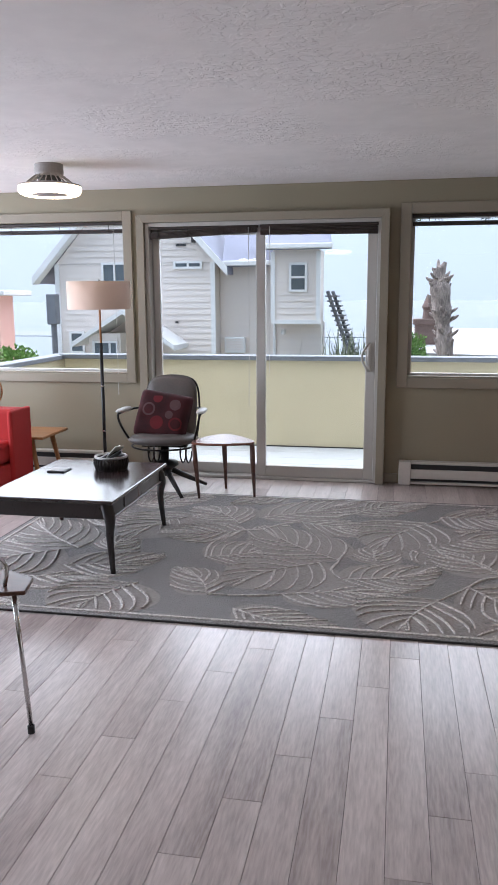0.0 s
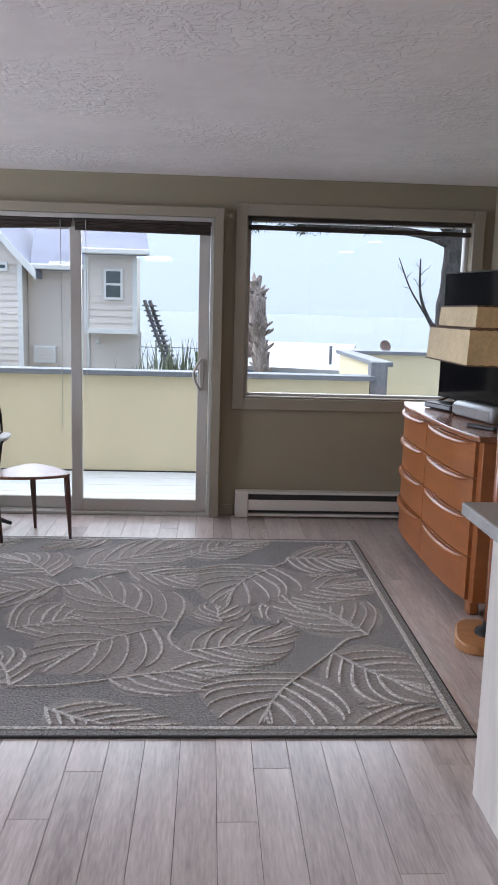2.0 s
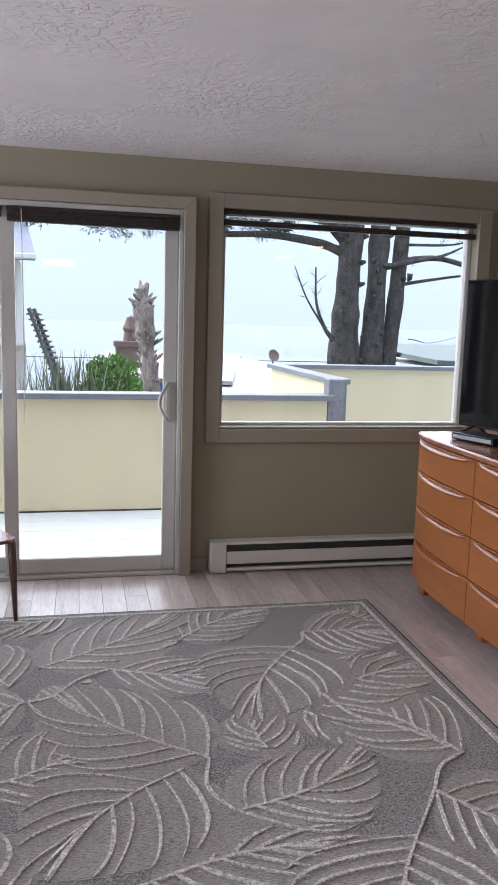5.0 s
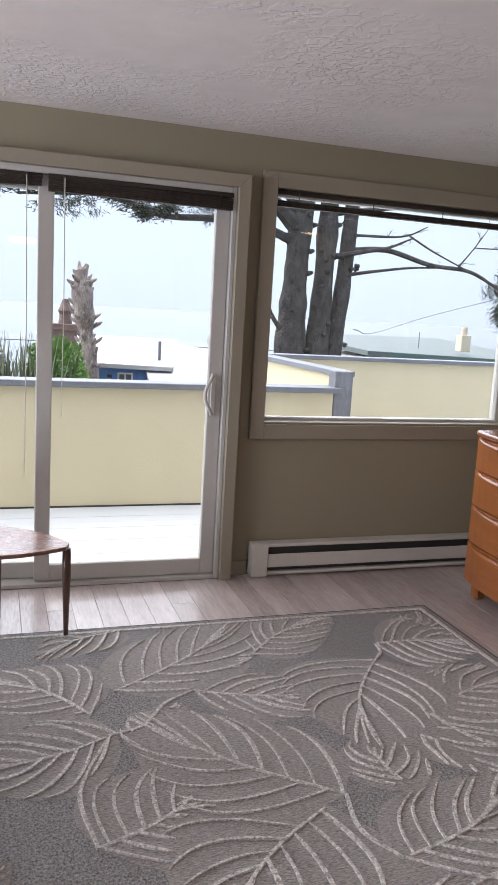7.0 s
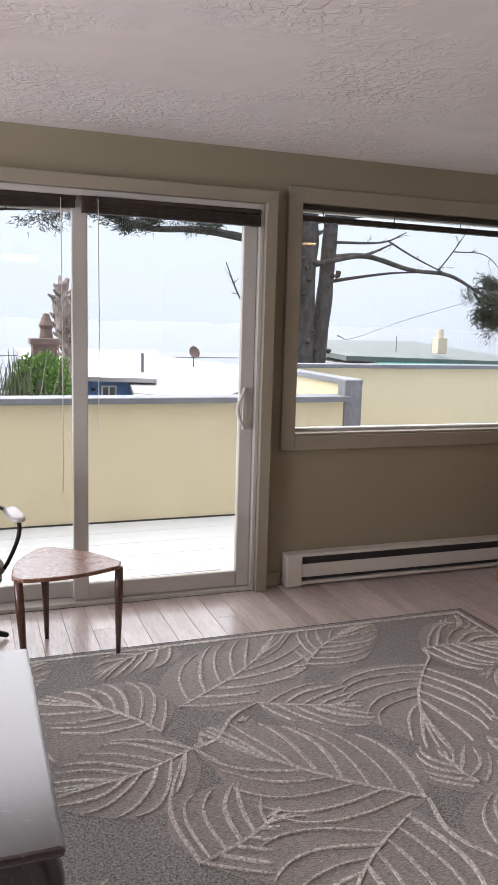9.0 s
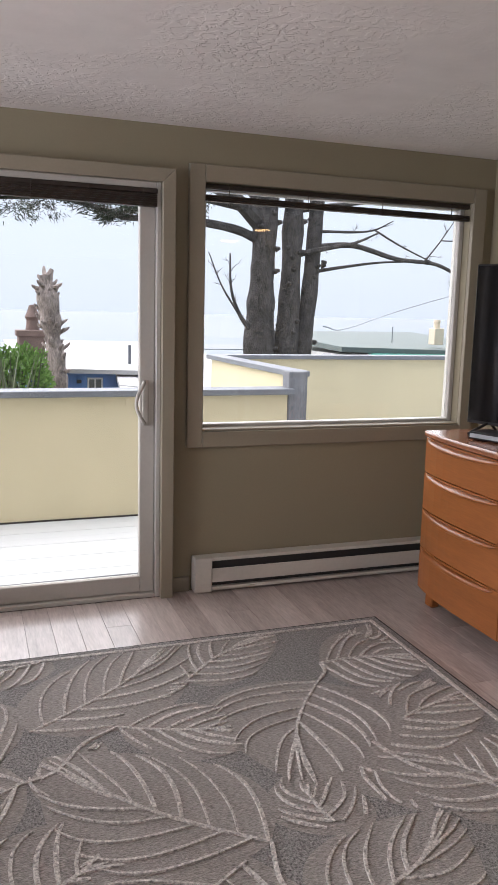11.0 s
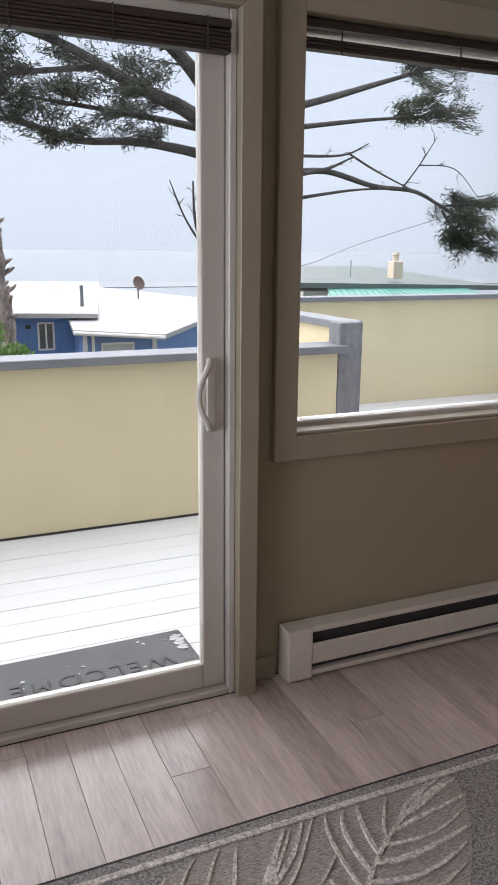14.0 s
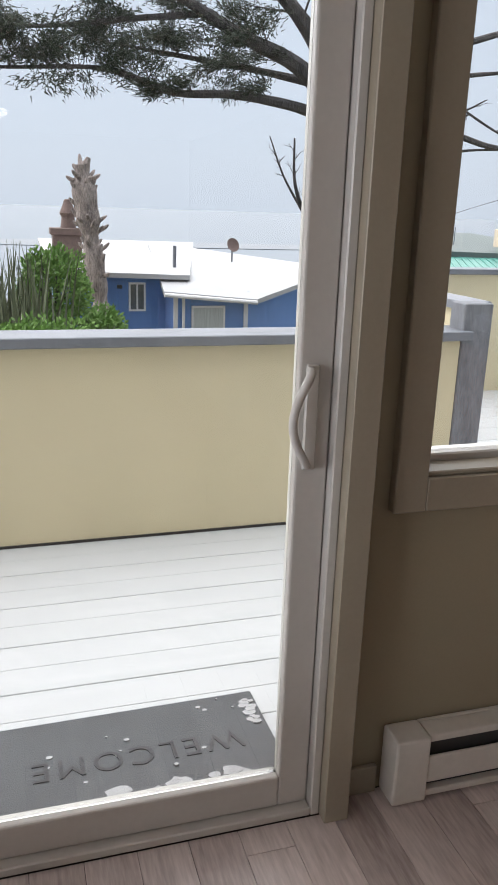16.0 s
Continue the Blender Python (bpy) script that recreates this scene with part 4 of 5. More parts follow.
wl = thing("wooden_floor_lamp", "floor lamp with two-tier parchment shade and wooden freeform base", "lamp", at=(1.085, 4.06, 0))
free = []
for k in range(36):
    a = 2 * math.pi * k / 36
    r = 0.155 * (1 + 0.16 * math.cos(3 * a + 0.7) + 0.08 * math.cos(2 * a))
    free.append((r * math.cos(a), r * math.sin(a)))
part("base", prism(free, 0.0, 0.045, 0.01), M_OAK, wl, "honey wood freeform base")
part("collar", lathe([(0.06, 0.045), (0.055, 0.06), (0.03, 0.075), (0.024, 0.1), (0, 0.1)], 24), M_IRON, wl, smooth=True)
part("pole", tube([(0, 0, 0.09), (0, 0, 0.6), (0, 0, 1.12)], [0.022, 0.026, 0.03], 16), M_MAPLETOP, wl, "tapered wooden pole", True)
part("socket", lathe([(0.036, 1.115), (0.04, 1.13), (0.03, 1.14), (0.03, 1.155), (0.036, 1.16), (0.03, 1.17), (0.03, 1.22), (0.012, 1.23), (0.012, 1.40), (0, 1.40)], 24), M_IRON, wl, smooth=True)
part("lower_shade", four_sided([(0.275, 1.215), (0.268, 1.353), (0.264, 1.353), (0.271, 1.215)]), M_PARCH, wl, "parchment shade")
part("upper_shade", four_sided([(0.24, 1.353), (0.235, 1.44), (0.231, 1.44), (0.236, 1.353)]), M_PARCH, wl, "parchment shade")
for z, r in ((1.216, 0.276), (1.351, 0.27), (1.355, 0.242), (1.438, 0.237)):
    for sx, sy, tx, ty in ((-1, -1, 1, -1), (1, -1, 1, 1), (1, 1, -1, 1), (-1, 1, -1, -1)):
        lace = [(r * (sx + (tx - sx) * k / 28), r * (sy + (ty - sy) * k / 28), z + 0.003 * (k % 2)) for k in range(29)]
        part("stitching", tube(lace, 0.003, 5), M_WALNUT, wl)
part("shade_spider", tube([(-0.272, 0, 1.35), (0.272, 0, 1.35)], 0.003, 6), M_IRON, wl)
part("upper_spider", tube([(0, -0.24, 1.39), (0, 0.24, 1.39)], 0.003, 6), M_IRON, wl)

# kitchen peninsula
pn = thing("peninsula_counter", "kitchen peninsula with pale panel sides", "counter")
part("panel", box(0.655, XR - 0.003, -0.2, 2.985, 0, 0.84, 0.004), M_PANEL, pn)
tagged(obj("countertop", box(0.575, XR - 0.003, -0.25, 3.035, 0.842, 0.88, 0.006, 2), M_COUNTER), "grey laminate countertop on the peninsula", "countertop")

# ceiling fan light, also copied out of view as room fill
def fan_light(x, y, led):
    f = thing("ceiling_fan_light", "grey enclosed ceiling fan with glowing ring light", "ceiling light", "ceiling fan lights", (x, y, ZC))
    part("canopy", lathe([(0, 0), (0.088, 0), (0.09, -0.055), (0.085, -0.075), (0.0, -0.075)], 32), M_FAN, f, smooth=False)
    part("hub", lathe([(0.07, -0.072), (0.075, -0.12), (0, -0.12)], 32), M_DARK, f)
    part("trim_ring", lathe([(0.145, -0.118), (0.195, -0.128), (0.197, -0.136), (0.13, -0.136)], 48), M_FAN, f)
    part("ring_light", lathe([(0.196, -0.137), (0.199, -0.16), (0.188, -0.182), (0.165, -0.192), (0.12, -0.188), (0.12, -0.137)], 48), led, f, "glowing warm white ring", True)
    part("centre_disc", lathe([(0.119, -0.14), (0.119, -0.182), (0.06, -0.188), (0, -0.189)], 40), M_FAN, f, smooth=True)
    for k in range(24):
        a = 2 * math.pi * k / 24
        part("guard_rib", tube([(0.088 * math.cos(a), 0.088 * math.sin(a), -0.07), (0.15 * math.cos(a), 0.15 * math.sin(a), -0.12)], 0.004, 5), M_FAN, f)
    return f


fan_light(-2.19, 5.0, M_LEDDIM)
# Next two are unseen copies, added behind the camera to brighten the interior.
fan_light(-0.9, 0.2, M_FILLRING)
fan_light(-2.6, -1.6, M_FILLRING)
def pendant(x, y, z):
    p = thing("pendant_lamp", "small disc pendant lamp with warm glowing underside over the counter", "pendant lamp", "counter pendants", (x, y, 0))
    part("shade", lathe([(0.01, z + 0.04), (0.06, z + 0.03), (0.09, z + 0.004), (0.088, z), (0.085, z + 0.003), (0.01, z + 0.034)], 28), M_FAN, p, smooth=True)
    part("bulb_disc", lathe([(0.084, z + 0.003), (0.07, z - 0.008), (0, z - 0.012)], 28), M_WARM, p, "glowing amber disc", True)
    part("cord", tube([(0, 0, z + 0.036), (0, 0, ZC)], 0.004, 6), M_BLACK, p)


pendant(1.60, 3.05, 2.17)
pendant(1.30, 3.00, 2.06)
sd = thing("smoke_detector", "small white round detector on the ceiling", "smoke detector", at=(1.36, 4.62, ZC))
part("base", lathe([(0, 0), (0.06, 0), (0.058, -0.016), (0.05, -0.018)], 28), M_VINYL, sd)
part("cover", lathe([(0.05, -0.018), (0.045, -0.036), (0, -0.038)], 28), M_HEAT, sd)

# ---------- deck ----------
DZ0 = -0.1


def parapet(name, x0, x1, y0, y1, top, label):
    p = tagged(new(name), label, kind="structure")
    part("stucco", box(x0, x1, y0, y1, DZ0 - 3.0, top - 0.045), M_YELLOW, p)
    part("cap", box(x0 - 0.045, x1 + 0.045, y0 - 0.045, y1 + 0.045, top - 0.045, top, 0.004), M_CAP, p)
    return p


parapet("parapet_front", -3.5, 1.33, 8.04, 8.18, 0.838, "yellow stucco deck parapet with grey cap")
parapet("parapet_left", -3.64, -3.55, 6.35, 8.18, 0.83, "yellow stucco deck parapet with grey cap")
parapet("parapet_step", 1.45, 1.53, 8.22, 10.46, 0.962, "yellow stucco deck parapet with grey cap")
parapet("parapet_back", 1.66, 8.6, 10.56, 10.70, 0.955, "yellow stucco deck parapet with grey cap")
parapet("parapet_right", 8.5, 8.64, 6.4, 10.46, 0.95, "yellow stucco deck parapet with grey cap")
pst = tagged(obj("deck_post", box(1.335, 1.495, 8.035, 8.165, DZ0 + 0.002, 0.968, 0.006), M_POST), "weathered grey square deck post", "post")
structure("deck_base", box(-3.5, 8.5, YO + 0.01, 10.5, DZ0 - 0.2, DZ0 - 0.032), M_UNDER, "dark framing below the deck boards")
structure("house_skirt", box(XL, 8.6, YO - 0.05, YO + 0.005, -4.0, -0.125), M_YELLOW, "stucco house base")
structure("door_step", box(DL, DR, 6.246, YO + 0.012, -0.11, -0.05, 0.004), M_VINYL, "white door threshold")
# Solid dark strip; its colour imitates the shade where parapet meets deck.
structure("parapet_foot_shade_strip", box(-3.5, 1.33, 8.034, 8.0395, DZ0, DZ0 + 0.012), M_UNDER, "thin dark strip standing in for the shaded gap at the foot of the parapet")
structure("joint_strip", box(0.066, 0.069, 8.0385, 8.041, DZ0, 0.79), M_YELLOW, "thin vertical stucco joint")

dm = thing("doormat", "dark rubber welcome mat with pale salt patches on the deck", "doormat", at=(-0.49, 6.575, DZ0), rz=1)
part("mat", box(-0.385, 0.385, -0.25, 0.165, 0.0, 0.014, 0.005, 2), M_MAT, dm)
cu = bpy.data.curves.new("word", "FONT")
cu.body = "WELCOME"
cu.size, cu.extrude, cu.align_x, cu.align_y = 0.105, 0.0012, "CENTER", "CENTER"
cu.space_character = 1.25
word = new("lettering", cu)
word.parent = dm
word.matrix_basis = pose(0.0, -0.045, 0.0155, 0, 0, 180)
cu.materials.append(M_MATLOW)
for k in range(42):
    a = rnd.uniform(0, 6.28)
    side = k % 3
    x, y = (rnd.choice((-0.06, 0.20)) + rnd.gauss(0, 0.06), -0.195 + rnd.gauss(0, 0.02)) if side == 0 else ((0.355 + rnd.gauss(0, 0.008), rnd.uniform(0.0, 0.12)) if side == 1 else (rnd.uniform(-0.35, 0.36), rnd.uniform(-0.12, 0.15)))
    r = rnd.uniform(0.008, 0.026) if side == 0 else rnd.uniform(0.005, 0.014) if side == 1 else rnd.uniform(0.002, 0.006)
    ol_ = [(x + r * math.cos(q) * (1 + 0.4 * noise.noise(Vector((q * 2, k, 0)))) * 1.5, max(-0.245, y + r * math.sin(q) * (1 + 0.4 * noise.noise(Vector((q * 2, k, 5)))))) for q in (2 * math.pi * j / 14 for j in range(14))]
    part("salt_patch", prism(ol_, 0.0142, 0.0148 + 0.0001 * k), M_FROST, dm)
# ---------- ground, sea ----------
structure("ground", box(-400, 400, 6.36, 70, -6.2, -6.0), M_GROUND, "sloping coastal scrub ground")
structure("surf", box(-900, 900, 205, 235, -8.5, -8.3), M_SAND, "white surf strip on the sea")
structure("sea", box(-4000, 4000, 70.01, 4600, -16, -8.5), M_SEA, "hazy blue sea to the horizon")
# ---------- neighbourhood ----------
GZ = -6.0


def clap(x0, x1, z0, z1, y, parent, lap=0.15):
    """Lapped boards on a wall facing the deck, each tilted out at its foot."""
    bm = bmesh.new()
    z = z0
    while z < z1 - 0.01:
        t = min(z + lap, z1)
        v = [bm.verts.new(p) for p in ((x0, y - 0.024, z), (x1, y - 0.024, z), (x1, y - 0.004, t), (x0, y - 0.004, t), (x0, y, z), (x1, y, z))]
        bm.faces.new((v[0], v[1], v[2], v[3]))
        bm.faces.new((v[4], v[5], v[1], v[0]))
        z += lap
    return tagged(part("siding", bm, M_SIDING, parent, "lapped greige boards"), kind="stuff")


def far_window(x0, x1, z0, z1, y, parent, m=None, bars=1, horizontal=False, t=0.055):
    bm = bmesh.new()
    box(x0, x0 + t, y - 0.05, y - 0.002, z0, z1, bm=bm)
    box(x1 - t, x1, y - 0.05, y - 0.002, z0, z1, bm=bm)
    box(x0 + t, x1 - t, y - 0.05, y - 0.002, z0, z0 + t, bm=bm)
    box(x0 + t, x1 - t, y - 0.05, y - 0.002, z1 - t, z1, bm=bm)
    for k in range(bars):
        if horizontal:
            zz = z0 + (z1 - z0) * (k + 1) / (bars + 1)
            box(x0 + t, x1 - t, y - 0.045, y - 0.002, zz - 0.025, zz + 0.025, bm=bm)
        else:
            xx = x0 + (x1 - x0) * (k + 1) / (bars + 1)
            box(xx - 0.025, xx + 0.025, y - 0.045, y - 0.002, z0 + t, z1 - t, bm=bm)
    w = part("window", bm, M_HTRIM, parent, "white framed window")
    part("pane", box(x0 + t, x1 - t, y - 0.03, y - 0.026, z0 + t, z1 - t), m or M_WINDARK, w)
    return w


def slab(a, b, c, d, thick, material, name, parent, label=""):
    """A sloped roof slab over four corners."""
    bm = bmesh.new()
    top = [bm.verts.new(p) for p in (a, b, c, d)]
    bot = [bm.verts.new((p[0], p[1], p[2] - thick)) for p in (a, b, c, d)]
    bm.faces.new(top)
    bm.faces.new(bot[::-1])
    for k in range(4):
        bm.faces.new((top[k], bot[k], bot[(k + 1) % 4], top[(k + 1) % 4]))
    bmesh.ops.recalc_face_normals(bm, faces=bm.faces[:])
    return part(name, bm, material, parent, label)


# grey house
HY = 19.0
gh = thing("grey_house", "two-storey greige clapboard house with blue-grey shingle roof", "house")
part("wall", box(-8.5, -4.4, HY, HY + 8, GZ, 2.3), M_SIDING, gh)
gab = bmesh.new()
g = [(-8.5, 2.3), (-4.4, 2.3), (-6.45, 4.6)]
v0 = [gab.verts.new((x, HY, z)) for x, z in g]
v1 = [gab.verts.new((x, HY + 8, z)) for x, z in g]
gab.faces.new(v0)
gab.faces.new(v1[::-1])
part("gable", gab, M_SIDING, gh)
clap(-8.5, -4.4, GZ + 3, 2.3, HY, gh)
gl_ = bmesh.new()
z = 2.3
while z < 4.5:
    h = (z - 2.3) / 2.3 * 2.05
    x0, x1 = -8.5 + h, -4.4 - h
    vs = [gl_.verts.new(p) for p in ((x0, HY - 0.024, z), (x1, HY - 0.024, z), (x1 - 0.13, HY - 0.004, z + 0.15), (x0 + 0.13, HY - 0.004, z + 0.15))]
    gl_.faces.new(vs)
    z += 0.15
part("gable_siding", gl_, M_SIDING, gh)
slab((-9.0, HY - 0.28, 1.98), (-6.45, HY - 0.28, 4.75), (-6.45, HY + 8, 4.75), (-9.0, HY + 8, 1.98), 0.16, M_SHINGLE, "roof", gh)
slab((-6.45, HY - 0.28, 4.75), (-4.05, HY - 0.28, 2.16), (-4.05, HY + 8, 2.16), (-6.45, HY + 8, 4.75), 0.16, M_SHINGLE, "roof", gh)
slab((-9.02, HY - 0.33, 1.98), (-6.45, HY - 0.33, 4.77), (-6.45, HY - 0.28, 4.77), (-9.02, HY - 0.28, 1.98), 0.2, M_HTRIM, "barge_board", gh)
slab((-6.45, HY - 0.33, 4.77), (-4.03, HY - 0.33, 2.16), (-4.03, HY - 0.28, 2.16), (-6.45, HY - 0.28, 4.77), 0.2, M_HTRIM, "barge_board", gh)
slab((-9.0, HY - 0.27, 1.815), (-6.45, HY - 0.27, 4.585), (-6.45, HY, 4.585), (-9.0, HY, 1.815), 0.02, M_HTRIM, "soffit", gh)
slab((-6.45, HY - 0.27, 4.585), (-4.05, HY - 0.27, 1.995), (-4.05, HY, 1.995), (-6.45, HY, 4.585), 0.02, M_HTRIM, "soffit", gh)
for x in (-8.48, -4.45):
    part("corner_board", box(x - 0.05, x + 0.06, HY - 0.05, HY - 0.002, GZ, 2.3), M_HTRIM, gh)
part("wing_wall", box(-4.39, -2.95, HY + 0.5, HY + 8, GZ, 2.33), M_SIDING, gh)
clap(-4.39, -2.95, GZ + 3, 2.3, HY + 0.5, gh)
part("bay_wall", box(-2.94, -1.84, HY - 0.2, HY + 0.9, 0.84, 2.55), M_SIDING, gh)
clap(-2.94, -1.84, 0.9, 2.5, HY - 0.2, gh)
part("bay_lower_wall", box(-2.94, -1.84, HY + 0.45, HY + 1.3, GZ, 0.838), M_SIDING, gh)
clap(-2.94, -1.84, GZ + 3, 0.7, HY + 0.45, gh)
part("band_board", box(-2.98, -1.80, HY - 0.24, HY - 0.2, 0.82, 0.92), M_HTRIM, gh)
for x in (-2.95, -1.87):
    part("corner_board", box(x - 0.04, x + 0.06, HY - 0.25, HY - 0.2, 0.92, 2.5), M_HTRIM, gh)
slab((-4.2, HY - 0.05, 2.32), (-2.6, HY - 0.05, 2.32), (-2.6, HY + 4.5, 4.75), (-4.9, HY + 4.5, 4.75), 0.14, M_SHINGLE, "roof", gh)
slab((-3.1, HY - 0.62, 2.66), (-1.52, HY - 0.62, 2.66), (-2.2, HY + 4.5, 4.75), (-3.3, HY + 4.5, 4.75), 0.14, M_SHINGLE, "roof", gh)
part("gutter", box(-4.2, -2.6, HY - 0.14, HY - 0.05, 2.2, 2.32, 0.02), M_HTRIM, gh)
part("gutter", box(-3.1, -1.5, HY - 0.72, HY - 0.62, 2.54, 2.66, 0.02), M_HTRIM, gh)
part("downspout", tube([(-3.0, HY - 0.1, 2.25), (-3.0, HY + 0.4, 2.0), (-3.0, HY + 0.4, GZ)], 0.04, 8), M_HTRIM, gh)
far_window(-5.42, -4.7, 2.14, 2.33, HY - 0.03, gh)
far_window(-7.28, -6.6, 1.82, 2.32, HY - 0.03, gh)
far_window(-8.2, -7.8, 0.08, 0.63, HY - 0.03, gh, horizontal=True)
far_window(-2.55, -2.12, 1.57, 2.25, HY - 0.23, gh, horizontal=True)
ac = part("window_unit", box(-4.25, -3.73, HY + 0.3, HY + 0.47, 0.08, 0.48, 0.02), M_HTRIM, gh, "white vented window unit")
for k in range(7):
    part("louvre", box(-4.2, -3.78, HY + 0.28, HY + 0.3, 0.17 + 0.04 * k, 0.19 + 0.04 * k), M_SIDING, ac)
part("vent", box(-5.35, -5.1, HY - 0.06, HY - 0.03, 2.68, 2.74), M_DARK, gh)
part("wall_light", box(-4.95, -4.85, HY - 0.14, HY - 0.03, 2.75, 2.9, 0.02), M_DARK, gh)
part("spigot", box(-5.4, -5.33, HY - 0.1, HY - 0.03, 0.83, 0.88, 0.01), M_DARK, gh)
part("bay_light", box(-2.82, -2.72, HY + 0.3, HY + 0.42, 0.55, 0.68, 0.02), M_HTRIM, gh)
part("porch_wall", box(-7.3, -6.5, HY - 1.0, HY - 0.04, GZ, 0.62), M_SIDING, gh)
far_window(-7.2, -6.55, 0.0, 0.45, HY - 1.0, gh, bars=2)
slab((-7.65, HY - 1.25, 0.42), (-6.35, HY - 1.25, 1.2), (-6.35, HY - 0.04, 1.2), (-7.65, HY - 0.04, 0.42), 0.12, M_HTRIM, "porch_roof", gh)
slab((-6.35, HY - 1.25, 1.2), (-5.1, HY - 1.25, 0.36), (-5.1, HY - 0.04, 0.36), (-6.35, HY - 0.04, 1.2), 0.12, M_HTRIM, "porch_roof", gh)
fs = thing("fire_stair", "weathered outside stair behind the grey house", "stair")
for s in (0, 0.7):
    part("stringer", tube([(-1.75 + s * 0.1, HY + 1 + s, 1.6), (-0.95 + s * 0.1, HY + 1 + s, -0.6), (-0.4, HY + 1 + s, GZ)], 0.05, 6), M_POST, fs)
for k in range(18):
    part("tread", box(-1.8 + 0.045 * k, -1.5 + 0.045 * k, HY + 0.95, HY + 1.75, 1.45 - 0.12 * k, 1.49 - 0.12 * k), M_POST, fs)

pk = thing("coral_house", "coral stucco house with pale flat roof edge", "house")
part("wall", box(-16.4, -11.75, 22, 22.9, GZ, 1.55), M_CORAL, pk)
part("roof", box(-16.8, -11.25, 21.4, 23.2, 1.555, 1.7, 0.02), M_HTRIM, pk)
far_window(-12.6, -12.0, 0.35, 1.05, 21.98, pk)
ub = thing("utility_box", "grey utility box on a pole", "utility box")
part("pole", tube([(-7.95, 17.5, GZ), (-7.95, 17.5, 1.0)], 0.07, 10), M_POST, ub)
part("cabinet", box(-8.07, -7.83, 17.38, 17.62, 0.85, 1.55, 0.02), M_CAP, ub)

# blue house
BY = 28.0
bh = thing("blue_house", "blue vertical-board house with low white roof", "house")
part("wall", box(0.8, 4.2, BY, BY + 8, GZ, -0.5), M_BLUE, bh)
part("bay_wall", box(3.72, 5.95, BY - 1.2, BY + 6, GZ, -1.06), M_BLUE, bh)
part("side_wall", prism([(5.95, BY - 1.15), (9.6, BY + 2.2), (9.6, BY + 8), (4.0, BY + 8)], GZ, -0.92), M_BLUE, bh)
slab((0.4, BY - 0.5, -0.42), (4.35, BY - 0.5, -0.52), (6.5, BY + 8.5, 0.05), (0.4, BY + 8.5, 0.1), 0.14, M_WROOF, "roof", bh)
slab((3.35, BY - 1.75, -0.86), (6.05, BY - 1.75, -1.08), (10.4, BY + 2.4, -0.48), (4.3, BY + 6.5, 0.12), 0.14, M_WROOF, "roof", bh)
part("gutter", tube([(3.35, BY - 1.8, -0.95), (6.05, BY - 1.8, -1.17)], 0.06, 8), M_HTRIM, bh)
far_window(2.62, 3.12, -1.62, -0.78, BY, bh)
far_window(4.25, 5.25, -2.1, -1.32, BY - 1.2, bh, M_CURTAIN, 0)
for x in (3.78, 5.88):
    part("corner_board", box(x - 0.06, x + 0.06, BY - 1.26, BY - 1.2, GZ, -1.1), M_HTRIM, bh)
part("downspout", tube([(3.9, BY - 1.7, -0.95), (4.0, BY - 1.3, -1.2), (4.0, BY - 1.3, GZ)], 0.045, 8), M_HTRIM, bh)
part("wall_light", box(2.28, 2.42, BY - 0.12, BY, -0.95, -0.85), M_DARK, bh)
for k in range(14):
    x = 0.9 + 0.24 * k
    if not 2.55 < x < 3.2:
        part("batten", box(x - 0.02, x + 0.02, BY - 0.03, BY - 0.001, GZ + 2, -0.55), M_BLUE, bh)
part("vent_pipe", tube([(4.2, BY + 1.0, -0.4), (4.2, BY + 1.0, 0.25)], 0.06, 10), M_CAP, bh)
dsh = part("dish_mast", tube([(6.6, BY + 3.0, -0.4), (6.6, BY + 3.0, 0.1)], 0.03, 8), M_CAP, bh)
part("satellite_dish", lathe([(0, 0.0), (0.12, 0.015), (0.24, 0.06), (0.235, 0.075), (0.12, 0.03), (0, 0.015)], 24), M_BRICK, dsh, "rusty round dish").matrix_basis = pose(6.6, BY + 3.0, 0.2, 70, 0, 20)

# green-roofed house
nh = thing("green_roof_house", "low house with grey-green roof and teal metal porch roof", "house")
part("wall", box(21, 33.5, 46, 60, -9, -0.98), M_HTRIM, nh)
slab((20.2, 45, -0.45), (34.8, 45, -0.75), (34, 60, 0.2), (20.2, 60, 0.1), 0.3, M_DKGREEN, "roof", nh)
slab((20.3, 42.0, -1.2), (32.0, 42.0, -1.3), (32.4, 45.4, -0.86), (22.5, 45.4, -0.76), 0.12, M_GROOF, "porch_roof", nh)
for k in range(26):
    x = 20.7 + 0.44 * k
    part("roof_rib", tube([(x, 42.0, -1.19 - 0.004 * k), (x + 1.5 * (1 - k / 40), 45.3, -0.76 - 0.004 * k)], 0.035, 5), M_GROOF, nh)
chim = part("chimney", box(27.3, 28.0, 46.0, 46.7, -0.3, 0.75, 0.03), M_CREAM, nh)
part("chimney_pot", lathe([(0.22, 0.75), (0.2, 1.1), (0.24, 1.12), (0.2, 1.3), (0, 1.3)], 12, (27.65, 46.35, 0)), M_CREAM, chim)
part("aerial", tube([(24.2, 46, -0.2), (24.2, 46, 0.8)], 0.03, 6), M_CAP, nh)
pw = tagged(obj("power_line", tube(curve_pts([(8.2, 22.1, 1.1), (14, 32, 0.9), (22, 40, 2.0), (34, 43, 4.8)], 10), 0.018, 5), M_CAP), "thin overhead cable sagging between houses", "cable")

# ---------- plants ----------
trnd = random.Random(3)


